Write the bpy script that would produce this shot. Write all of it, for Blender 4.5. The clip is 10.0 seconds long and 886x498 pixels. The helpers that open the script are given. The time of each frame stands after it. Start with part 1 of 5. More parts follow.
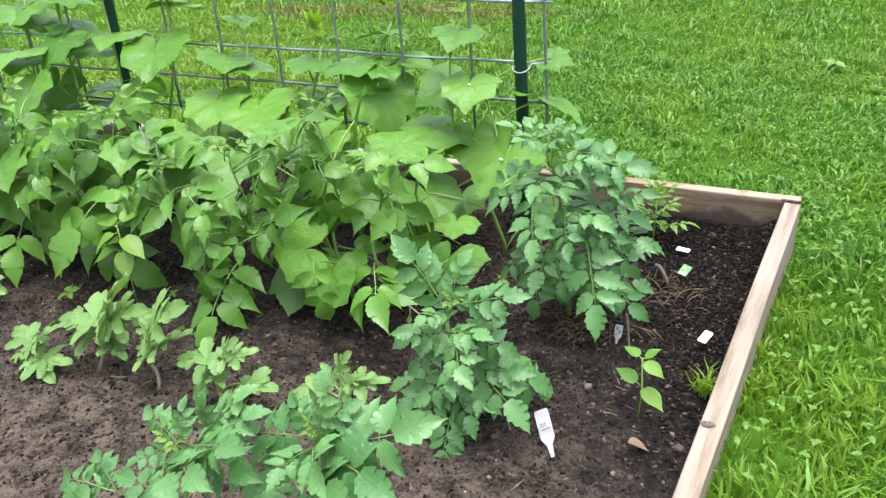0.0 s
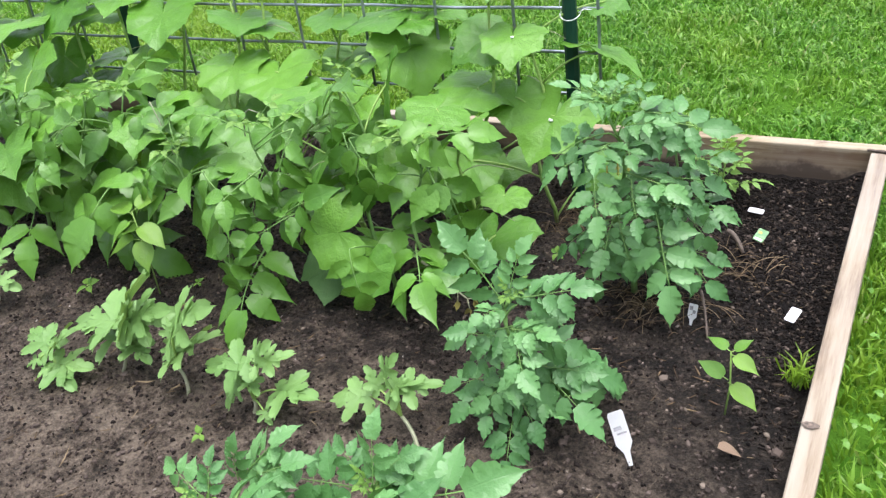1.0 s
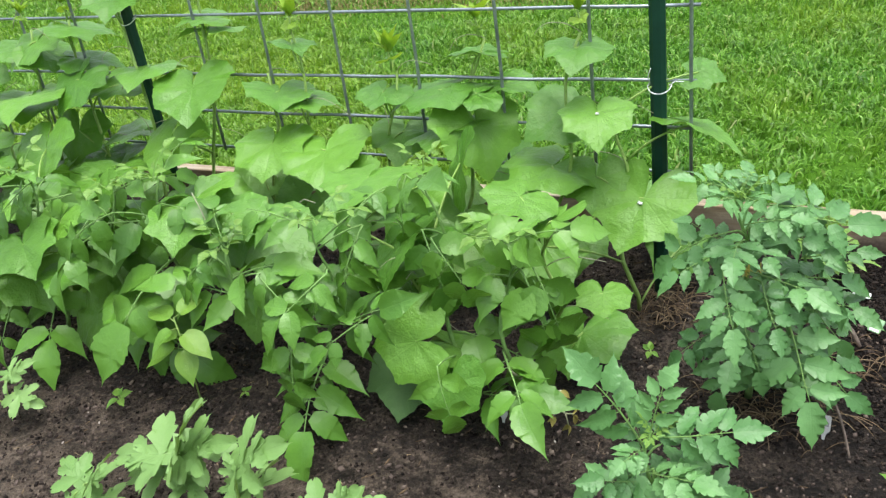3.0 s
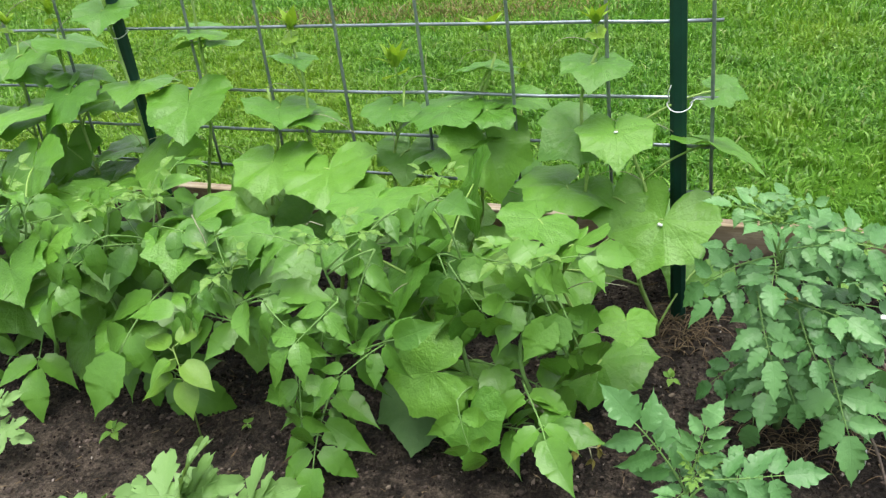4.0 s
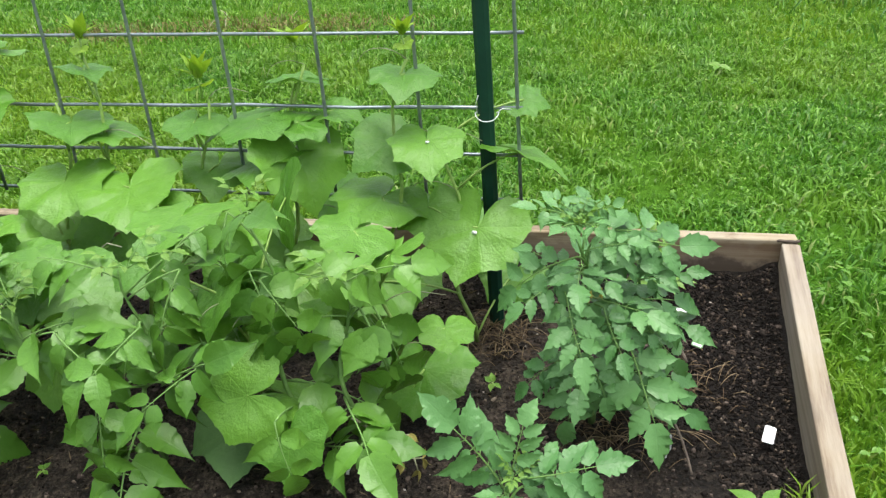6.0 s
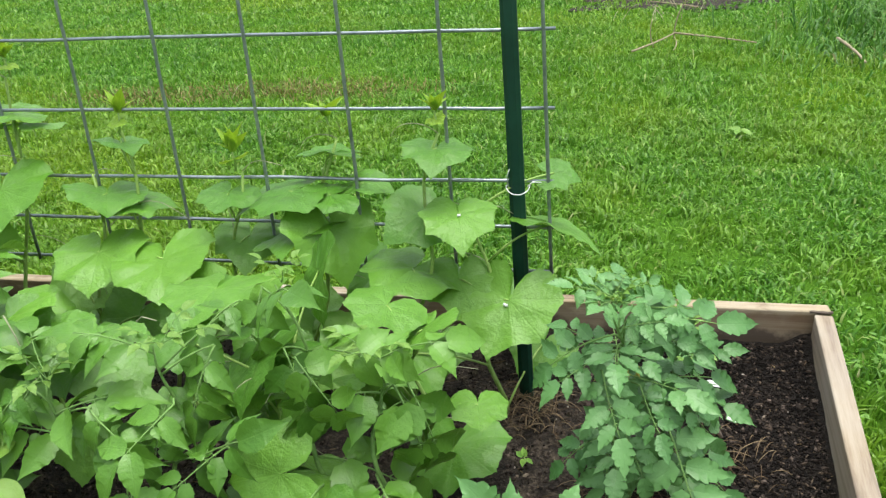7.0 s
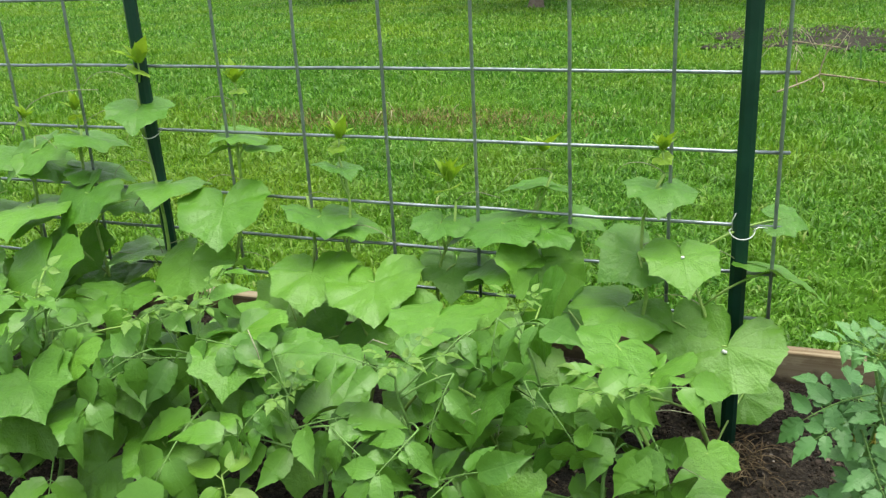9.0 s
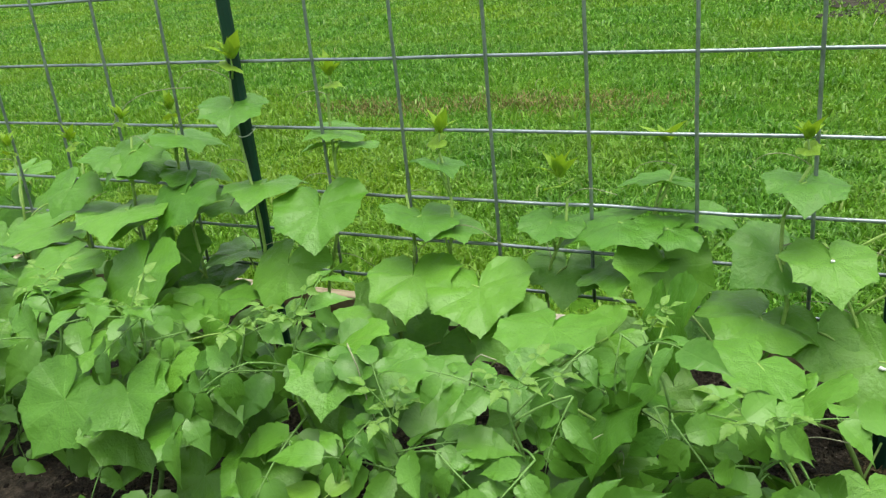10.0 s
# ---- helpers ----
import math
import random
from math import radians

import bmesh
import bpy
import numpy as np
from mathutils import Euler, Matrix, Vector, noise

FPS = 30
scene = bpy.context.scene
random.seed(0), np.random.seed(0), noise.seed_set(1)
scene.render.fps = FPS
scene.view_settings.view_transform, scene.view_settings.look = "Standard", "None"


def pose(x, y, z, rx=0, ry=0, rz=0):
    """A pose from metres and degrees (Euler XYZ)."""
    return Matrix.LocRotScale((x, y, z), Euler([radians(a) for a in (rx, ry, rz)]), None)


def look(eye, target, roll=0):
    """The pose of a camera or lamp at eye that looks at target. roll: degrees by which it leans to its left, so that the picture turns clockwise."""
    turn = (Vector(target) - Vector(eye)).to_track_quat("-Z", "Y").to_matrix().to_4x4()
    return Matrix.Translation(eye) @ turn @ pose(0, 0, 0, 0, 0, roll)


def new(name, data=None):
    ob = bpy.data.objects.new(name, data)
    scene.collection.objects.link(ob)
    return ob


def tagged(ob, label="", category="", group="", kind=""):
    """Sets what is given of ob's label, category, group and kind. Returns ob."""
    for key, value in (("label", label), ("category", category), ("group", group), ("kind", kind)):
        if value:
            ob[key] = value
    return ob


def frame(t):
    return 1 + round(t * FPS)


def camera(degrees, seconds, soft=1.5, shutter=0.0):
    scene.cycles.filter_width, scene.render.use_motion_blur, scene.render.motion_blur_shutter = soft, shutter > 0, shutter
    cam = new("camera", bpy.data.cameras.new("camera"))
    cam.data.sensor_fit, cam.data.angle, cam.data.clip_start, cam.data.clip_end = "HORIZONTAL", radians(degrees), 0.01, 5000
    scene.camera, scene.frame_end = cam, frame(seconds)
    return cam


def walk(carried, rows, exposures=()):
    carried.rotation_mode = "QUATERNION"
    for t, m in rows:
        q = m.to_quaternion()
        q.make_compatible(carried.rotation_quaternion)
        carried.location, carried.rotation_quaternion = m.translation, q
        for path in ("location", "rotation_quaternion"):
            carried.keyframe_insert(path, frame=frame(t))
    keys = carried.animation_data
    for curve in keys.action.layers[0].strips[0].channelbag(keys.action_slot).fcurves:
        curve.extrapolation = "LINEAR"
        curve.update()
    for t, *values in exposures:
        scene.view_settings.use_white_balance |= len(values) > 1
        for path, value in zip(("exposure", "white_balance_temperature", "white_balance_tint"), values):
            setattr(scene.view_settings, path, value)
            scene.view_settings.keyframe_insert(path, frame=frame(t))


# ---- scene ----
cam = camera(58.0, 10.0, soft=1.35)
PATH = [
    (0, (0.6, -1.942, 1.028), (-0.161, -0.333, 0.117), -3.2),
    (0.5, (0.559, -1.815, 1.012), (-0.259, -0.262, 0.052), -8.0),
    (1, (0.478, -1.772, 1.008), (-0.328, -0.259, -0.021), -6.9),
    (1.5, (0.339, -1.777, 0.999), (-0.479, -0.278, -0.042), -5.3),
    (2, (0.282, -1.784, 1.03), (-0.451, -0.219, 0.023), -4.2),
    (2.5, (0.237, -1.746, 1.022), (-0.496, -0.153, 0.061), -5.1),
    (3, (0.195, -1.634, 1.049), (-0.576, -0.06, 0.086), -7.3),
    (3.2, (0.191, -1.591, 1.05), (-0.593, -0.018, 0.095), -7.9),
    (4.3, (0.091, -1.589, 1.032), (-0.554, 0.056, 0.093), -4.8),
    (4.5, (0.095, -1.594, 1.017), (-0.423, 0.09, 0.071), -3.2),
    (5, (0.124, -1.588, 1.013), (-0.203, 0.13, 0.044), -2.2),
    (6.5, (0.127, -1.558, 1.028), (-0.216, 0.206, 0.148), -3.1),
    (7, (0.094, -1.555, 1.051), (-0.276, 0.237, 0.244), -3.1),
    (7.5, (0.058, -1.546, 1.069), (-0.324, 0.272, 0.327), -3.4),
    (8, (-0.005, -1.547, 1.085), (-0.394, 0.285, 0.384), -3.5),
    (8.5, (-0.096, -1.575, 1.081), (-0.527, 0.243, 0.366), -3.3),
    (9, (-0.157, -1.614, 1.075), (-0.746, 0.152, 0.343), -2.4),
    (9.5, (-0.211, -1.596, 1.064), (-0.932, 0.116, 0.323), -3.2),
    (10, (-0.233, -1.497, 1.067), (-1.033, 0.173, 0.309), -5.6),
]
walk(cam, [(t, look(eye, target, roll)) for t, eye, target, roll in PATH], [(0.0, 1.42, 6150, 16), (1.0, 1.37, 6100, 16), (2.5, 1.33, 6250, 13), (4.5, 1.1, 6450, 9), (6.5, 1.13, 6500, 8), (8.0, 1.12, 6600, 6), (10.0, 0.93, 6750, 0)])

# ---- light: bright overcast sky ----
world = bpy.data.worlds.new("overcast_sky")
scene.world = world
world.use_nodes = True
wn, wl = world.node_tree.nodes, world.node_tree.links
sky = wn.new("ShaderNodeTexSky")
sky.sky_type = "NISHITA"
sky.sun_disc = False
sky.sun_elevation, sky.sun_rotation = radians(84), radians(104)
sky.air_density, sky.dust_density, sky.ozone_density = 1.0, 4.0, 1.0
hsv = wn.new("ShaderNodeHueSaturation")
hsv.inputs["Saturation"].default_value = 0.35
wl.new(sky.outputs[0], hsv.inputs["Color"])
wl.new(hsv.outputs[0], wn["Background"].inputs["Color"])
wn["Background"].inputs["Strength"].default_value = 0.15

sun = new("sun", bpy.data.lights.new("sun", "SUN"))
sun.data.energy, sun.data.angle, sun.data.color = 1.5, radians(50), (1.0, 0.97, 0.92)
sun.matrix_world = look((0.4, -0.1, 4.0), (0, 0, 0))

# ---- materials ----
def shader(name):
    m = bpy.data.materials.new(name)
    m.use_nodes = True
    return m, m.node_tree.nodes, m.node_tree.links, m.node_tree.nodes["Principled BSDF"]


def ramp(n, stops):
    r = n.new("ShaderNodeValToRGB")
    while len(r.color_ramp.elements) < len(stops):
        r.color_ramp.elements.new(0.5)
    for e, (p, c) in zip(r.color_ramp.elements, stops):
        e.position, e.color = p, (*c, 1)
    return r


def calc(n, l, op, a, b=None):
    m = n.new("ShaderNodeMath")
    m.operation = op
    for k, v in enumerate((a, b)):
        if v is None:
            continue
        if isinstance(v, (int, float)):
            m.inputs[k].default_value = v
        else:
            l.new(v, m.inputs[k])
    return m.outputs[0]


def noise_tex(n, l, vec, scale, detail=4.0, rough=0.55):
    t = n.new("ShaderNodeTexNoise")
    t.inputs["Scale"].default_value, t.inputs["Detail"].default_value, t.inputs["Roughness"].default_value = scale, detail, rough
    if vec is not None:
        l.new(vec, t.inputs["Vector"])
    return t


def mixc(n, l, fac, a, b, mode="MIX"):
    m = n.new("ShaderNodeMix")
    m.data_type, m.blend_type = "RGBA", mode
    for key, v in ((0, fac), (6, a), (7, b)):
        if isinstance(v, (int, float)):
            m.inputs[key].default_value = v
        elif isinstance(v, tuple):
            m.inputs[key].default_value = (*v, 1)
        else:
            l.new(v, m.inputs[key])
    return m.outputs[2]


def bump(n, l, bsdf, height, strength, distance):
    b = n.new("ShaderNodeBump")
    b.inputs["Strength"].default_value, b.inputs["Distance"].default_value = strength, distance
    l.new(height, b.inputs["Height"])
    l.new(b.outputs[0], bsdf.inputs["Normal"])
    return b


def leaf_shader(name, dark, light, vein, veins="palmate", rough=0.45, glow=0.28, blotch=0.0, yellow=(0.25, 0.22, 0.03)):
    """A leaf: colour by leaf and by patches, paler veins with quilted relief between them, some light passing through."""
    m, n, l, p = shader(name)
    uv = n.new("ShaderNodeTexCoord")
    sep = n.new("ShaderNodeSeparateXYZ")
    l.new(uv.outputs["UV"], sep.inputs[0])
    u, v = sep.outputs[0], sep.outputs[1]
    info = n.new("ShaderNodeObjectInfo")
    rnd = info.outputs["Random"]
    if veins == "palmate":
        # u, v are the blade's own x and y, with the stalk at 0, 0
        ang = calc(n, l, "ABSOLUTE", calc(n, l, "ARCTAN2", u, v))
        rad = calc(n, l, "SQRT", calc(n, l, "ADD", calc(n, l, "MULTIPLY", u, u), calc(n, l, "MULTIPLY", v, v)))
        near = None
        for a in (0.0, 0.48, 0.98, 1.42, 1.87, 2.45):
            d = calc(n, l, "MULTIPLY", rad, calc(n, l, "ABSOLUTE", calc(n, l, "SUBTRACT", ang, a)))
            near = d if near is None else calc(n, l, "MINIMUM", near, d)
        main = calc(n, l, "SUBTRACT", 1.0, calc(n, l, "MULTIPLY", near, 48.0))
        main = calc(n, l, "MAXIMUM", main, 0.0)
        cell = n.new("ShaderNodeTexVoronoi")
        cell.feature = "DISTANCE_TO_EDGE"
        cell.inputs["Scale"].default_value = 6.0
        l.new(uv.outputs["UV"], cell.inputs["Vector"])
        fine = calc(n, l, "MINIMUM", calc(n, l, "MULTIPLY", cell.outputs["Distance"], 6.0), 1.0)
        relief_d = 0.003
    else:
        # u runs across the leaflet with its rib at 0.5, v along it
        side = calc(n, l, "ABSOLUTE", calc(n, l, "SUBTRACT", u, 0.5))
        main = calc(n, l, "MAXIMUM", calc(n, l, "SUBTRACT", 1.0, calc(n, l, "MULTIPLY", side, 26.0)), 0.0)
        lat = calc(n, l, "FRACT", calc(n, l, "MULTIPLY", calc(n, l, "SUBTRACT", v, calc(n, l, "MULTIPLY", side, 0.6)), 6.0))
        lat = calc(n, l, "ABSOLUTE", calc(n, l, "SUBTRACT", lat, 0.5))
        fine = calc(n, l, "MINIMUM", calc(n, l, "MULTIPLY", calc(n, l, "SUBTRACT", 0.5, lat), 2.2), 1.0)
        relief_d = 0.002
    patches = noise_tex(n, l, uv.outputs["Object"], 5.0, 5.0, 0.6)
    shade = calc(n, l, "ADD", calc(n, l, "MULTIPLY", rnd, 0.55), calc(n, l, "MULTIPLY", patches.outputs[0], 0.5))
    col = mixc(n, l, shade, dark, light)
    if blotch:
        spots = noise_tex(n, l, uv.outputs["Object"], 14.0, 6.0, 0.7)
        r = ramp(n, [(0.64, (0, 0, 0)), (0.72, (1, 1, 1))])
        l.new(spots.outputs[0], r.inputs[0])
        col = mixc(n, l, calc(n, l, "MULTIPLY", r.outputs[0], blotch), col, yellow)
    col = mixc(n, l, calc(n, l, "MULTIPLY", main, 0.07), col, vein)
    col = mixc(n, l, calc(n, l, "MULTIPLY", calc(n, l, "SUBTRACT", 1.0, fine), 0.05), col, vein)
    l.new(col, p.inputs["Base Color"])
    p.inputs["Roughness"].default_value = rough
    p.inputs["Specular IOR Level"].default_value = 0.42
    h = calc(n, l, "ADD", calc(n, l, "MULTIPLY", fine, 0.1 if veins == "palmate" else 0.045), calc(n, l, "MULTIPLY", patches.outputs[0], 1.5))
    h = calc(n, l, "SUBTRACT", h, calc(n, l, "MULTIPLY", main, 0.12))
    quilt = noise_tex(n, l, uv.outputs["Object"], 17.0 if veins == "palmate" else 24.0, 3.0, 0.55)
    h = calc(n, l, "ADD", h, calc(n, l, "MULTIPLY", quilt.outputs[0], 0.3 if veins == "palmate" else 0.5))
    bump(n, l, p, h, 0.8, relief_d)
    through_leaf = n.new("ShaderNodeBsdfTranslucent")
    l.new(mixc(n, l, 1.0, col, (1.35, 1.2, 0.6), "MULTIPLY"), through_leaf.inputs["Color"])
    mix = n.new("ShaderNodeMixShader")
    mix.inputs[0].default_value = glow
    l.new(p.outputs[0], mix.inputs[1])
    l.new(through_leaf.outputs[0], mix.inputs[2])
    l.new(mix.outputs[0], n["Material Output"].inputs["Surface"])
    return m


def plain_shader(name, c1, c2, scale=30.0, rough=0.7, metal=0.0, relief=0.3, dist=0.002, spec=0.5, per_object=0.0):
    """Two tones of one colour in soft patches with fine relief."""
    m, n, l, p = shader(name)
    tc = n.new("ShaderNodeTexCoord")
    a = noise_tex(n, l, tc.outputs["Object"], scale, 6.0, 0.6)
    b = noise_tex(n, l, tc.outputs["Object"], scale * 6, 3.0, 0.6)
    f = calc(n, l, "ADD", calc(n, l, "MULTIPLY", a.outputs[0], 0.7), calc(n, l, "MULTIPLY", b.outputs[0], 0.3))
    if per_object:
        info = n.new("ShaderNodeObjectInfo")
        f = calc(n, l, "ADD", f, calc(n, l, "MULTIPLY", calc(n, l, "SUBTRACT", info.outputs["Random"], 0.5), per_object))
    r = ramp(n, [(0.35, c1), (0.65, c2)])
    l.new(f, r.inputs[0])
    l.new(r.outputs[0], p.inputs["Base Color"])
    p.inputs["Roughness"].default_value, p.inputs["Metallic"].default_value = rough, metal
    p.inputs["Specular IOR Level"].default_value = spec
    bump(n, l, p, f, relief, dist)
    return m


def island_shader(name, stops, rough=0.6, glow=0.0, spec=0.4, patch=None):
    """Many small loose pieces in one mesh, each with a colour of its own. patch: a broad second tone by place."""
    m, n, l, p = shader(name)
    geo = n.new("ShaderNodeNewGeometry")
    r = ramp(n, stops)
    l.new(geo.outputs["Random Per Island"], r.inputs[0])
    col = r.outputs[0]
    if patch:
        a = noise_tex(n, l, geo.outputs["Position"], patch[1], 4.0, 0.6)
        far = noise_tex(n, l, geo.outputs["Position"], patch[1] * 0.28, 3.0, 0.55)
        both = calc(n, l, "ADD", calc(n, l, "MULTIPLY", a.outputs[0], 0.5), calc(n, l, "MULTIPLY", far.outputs[0], 0.5))
        pr = ramp(n, [(0.44, (0, 0, 0)), (0.6, (1, 1, 1))])
        l.new(both, pr.inputs[0])
        col = mixc(n, l, calc(n, l, "MULTIPLY", pr.outputs[0], patch[2]), col, patch[0])
    l.new(col, p.inputs["Base Color"])
    p.inputs["Roughness"].default_value = rough
    p.inputs["Specular IOR Level"].default_value = spec
    if glow:
        t = n.new("ShaderNodeBsdfTranslucent")
        l.new(col, t.inputs["Color"])
        mix = n.new("ShaderNodeMixShader")
        mix.inputs[0].default_value = glow
        l.new(p.outputs[0], mix.inputs[1])
        l.new(t.outputs[0], mix.inputs[2])
        l.new(mix.outputs[0], n["Material Output"].inputs["Surface"])
    return m


def wood_shader(splashed=True):
    """Sawn treated pine: long grain, ring bands, grey weathering, a few knots, mud splashed on."""
    m, n, l, p = shader("treated_pine" if splashed else "dry_pine")
    tc = n.new("ShaderNodeTexCoord")
    mp = n.new("ShaderNodeMapping")
    mp.inputs["Scale"].default_value = (0.9, 26.0, 26.0)
    l.new(tc.outputs["Object"], mp.inputs["Vector"])
    bend = noise_tex(n, l, tc.outputs["Object"], 1.7, 3.0)
    add = n.new("ShaderNodeMix")
    add.data_type = "VECTOR"
    add.inputs[0].default_value = 0.05
    l.new(mp.outputs[0], add.inputs[4])
    l.new(bend.outputs[1], add.inputs[5])
    rings = noise_tex(n, l, add.outputs[1], 1.6, 3.0, 0.5)
    fibre = noise_tex(n, l, add.outputs[1], 9.0, 5.0, 0.7)
    f = calc(n, l, "ADD", calc(n, l, "MULTIPLY", rings.outputs[0], 0.75), calc(n, l, "MULTIPLY", fibre.outputs[0], 0.3))
    r = ramp(n, [(0.4, (0.136, 0.092, 0.048)), (0.47, (0.248, 0.192, 0.116)), (0.54, (0.328, 0.276, 0.188)), (0.64, (0.4, 0.352, 0.26))])
    l.new(f, r.inputs[0])
    grey = noise_tex(n, l, tc.outputs["Object"], 3.5, 5.0, 0.6)
    gr = ramp(n, [(0.45, (0, 0, 0)), (0.7, (1, 1, 1))])
    l.new(grey.outputs[0], gr.inputs[0])
    col = mixc(n, l, calc(n, l, "MULTIPLY", gr.outputs[0], 0.5), r.outputs[0], (0.371, 0.35, 0.322))
    if not splashed:
        col = mixc(n, l, 0.35, col, (0.33, 0.28, 0.225))
        col = mixc(n, l, 1.0, col, (0.86, 0.85, 0.86), "MULTIPLY")
    # knots: rare dark ovals along the grain
    km = n.new("ShaderNodeMapping")
    km.inputs["Scale"].default_value = (2.1, 9.0, 9.0)
    l.new(tc.outputs["Object"], km.inputs["Vector"])
    kv = n.new("ShaderNodeTexVoronoi")
    kv.inputs["Scale"].default_value = 1.0
    l.new(km.outputs[0], kv.inputs["Vector"])
    kr = ramp(n, [(0.07, (1, 1, 1)), (0.16, (0, 0, 0))])
    l.new(kv.outputs["Distance"], kr.inputs[0])
    col = mixc(n, l, calc(n, l, "MULTIPLY", kr.outputs[0], 0.75), col, (0.084, 0.049, 0.028))
    # splashed mud with a ragged edge low on the boards
    sep = n.new("ShaderNodeSeparateXYZ")
    l.new(tc.outputs["Object"], sep.inputs[0])
    mud = noise_tex(n, l, tc.outputs["Object"], 11.0, 6.0, 0.65)
    lev = calc(n, l, "ADD", calc(n, l, "MULTIPLY", sep.outputs[2], -15.0), calc(n, l, "MULTIPLY", mud.outputs[0], 1.9))
    dr = ramp(n, [(0.5, (0, 0, 0)), (0.75, (1, 1, 1))])
    l.new(calc(n, l, "ADD", lev, 0.62), dr.inputs[0])
    col = mixc(n, l, calc(n, l, "MULTIPLY", dr.outputs[0], 0.62 if splashed else 0.0), col, (0.15, 0.1, 0.062))
    mr = ramp(n, [(0.5, (0, 0, 0)), (0.8, (1, 1, 1))])
    l.new(lev, mr.inputs[0])
    col = mixc(n, l, calc(n, l, "MULTIPLY", mr.outputs[0], 0.8 if splashed else 0.0), col, (0.042, 0.0294, 0.0224))
    l.new(col, p.inputs["Base Color"])
    p.inputs["Roughness"].default_value = 0.72
    p.inputs["Specular IOR Level"].default_value = 0.3
    bump(n, l, p, f, 0.45, 0.003)
    return m


def soil_shader():
    """Moist garden soil: dark crumbs, a lighter dry crust in patches, damp sheen, plant shade painted along the rows.
    """
    m, n, l, p = shader("garden_soil")
    geo = n.new("ShaderNodeNewGeometry")
    pos = geo.outputs["Position"]
    big = noise_tex(n, l, pos, 2.6, 5.0, 0.6)
    mid = noise_tex(n, l, pos, 17.0, 6.0, 0.65)
    fine = noise_tex(n, l, pos, 110.0, 5.0, 0.7)
    grit = noise_tex(n, l, pos, 330.0, 3.0, 0.6)
    f = calc(n, l, "ADD", calc(n, l, "MULTIPLY", mid.outputs[0], 0.42), calc(n, l, "MULTIPLY", fine.outputs[0], 0.38))
    f = calc(n, l, "ADD", f, calc(n, l, "MULTIPLY", grit.outputs[0], 0.2))
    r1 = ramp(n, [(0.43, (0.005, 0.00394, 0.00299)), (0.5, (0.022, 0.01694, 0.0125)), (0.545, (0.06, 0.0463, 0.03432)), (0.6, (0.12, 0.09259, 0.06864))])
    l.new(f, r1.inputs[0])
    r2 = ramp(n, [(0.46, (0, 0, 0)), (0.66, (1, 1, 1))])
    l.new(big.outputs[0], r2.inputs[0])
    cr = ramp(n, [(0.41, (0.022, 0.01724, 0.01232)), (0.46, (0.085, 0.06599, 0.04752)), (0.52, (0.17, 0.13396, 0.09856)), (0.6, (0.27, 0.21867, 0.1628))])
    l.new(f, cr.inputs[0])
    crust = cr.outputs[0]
    # the plants' shade is painted into the moist soil along the rows; open soil in front carries a dry crust; the
    # corner by the side plank has dark mulch
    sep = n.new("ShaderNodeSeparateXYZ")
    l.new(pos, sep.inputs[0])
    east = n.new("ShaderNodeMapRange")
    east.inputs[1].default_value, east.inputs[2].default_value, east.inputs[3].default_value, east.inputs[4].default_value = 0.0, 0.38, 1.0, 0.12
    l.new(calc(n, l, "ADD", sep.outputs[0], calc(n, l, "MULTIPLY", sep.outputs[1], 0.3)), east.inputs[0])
    # low under the rows, where foliage shade is put into the colour
    out_of_shade = n.new("ShaderNodeMapRange")
    out_of_shade.inputs[1].default_value, out_of_shade.inputs[2].default_value, out_of_shade.inputs[3].default_value, out_of_shade.inputs[4].default_value = -0.66, -1.05, 0.06, 0.95
    l.new(calc(n, l, "ADD", sep.outputs[1], calc(n, l, "MULTIPLY", calc(n, l, "SUBTRACT", big.outputs[0], 0.5), 0.9)), out_of_shade.inputs[0])
    dry = calc(n, l, "MULTIPLY", calc(n, l, "ADD", calc(n, l, "MULTIPLY", r2.outputs[0], 0.3), out_of_shade.outputs[0]), east.outputs[0])
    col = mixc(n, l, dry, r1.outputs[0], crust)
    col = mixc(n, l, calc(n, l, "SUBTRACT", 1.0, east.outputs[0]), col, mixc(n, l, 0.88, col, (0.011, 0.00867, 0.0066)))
    l.new(col, p.inputs["Base Color"])
    rr = ramp(n, [(0.35, (0.55, 0.55, 0.55)), (0.6, (0.9, 0.9, 0.9))])
    l.new(mid.outputs[0], rr.inputs[0])
    l.new(rr.outputs[0], p.inputs["Roughness"])
    p.inputs["Specular IOR Level"].default_value = 0.2
    h = calc(n, l, "ADD", calc(n, l, "MULTIPLY", mid.outputs[0], 1.1), calc(n, l, "MULTIPLY", fine.outputs[0], 0.6))
    bump(n, l, p, h, 1.0, 0.045)
    return m


def lawn_shader():
    """The thatch and earth under the blades."""
    m, n, l, p = shader("lawn_ground")
    geo = n.new("ShaderNodeNewGeometry")
    a = noise_tex(n, l, geo.outputs["Position"], 0.7, 6.0, 0.6)
    b = noise_tex(n, l, geo.outputs["Position"], 40.0, 5.0, 0.7)
    f = calc(n, l, "ADD", calc(n, l, "MULTIPLY", a.outputs[0], 0.5), calc(n, l, "MULTIPLY", b.outputs[0], 0.5))
    r = ramp(n, [(0.34, (0.027, 0.074, 0.0055)), (0.5, (0.048, 0.122, 0.0095)), (0.66, (0.072, 0.165, 0.014))])
    l.new(f, r.inputs[0])
    l.new(r.outputs[0], p.inputs["Base Color"])
    p.inputs["Roughness"].default_value = 0.9
    p.inputs["Specular IOR Level"].default_value = 0.05
    bump(n, l, p, b.outputs[0], 0.8, 0.02)
    return m


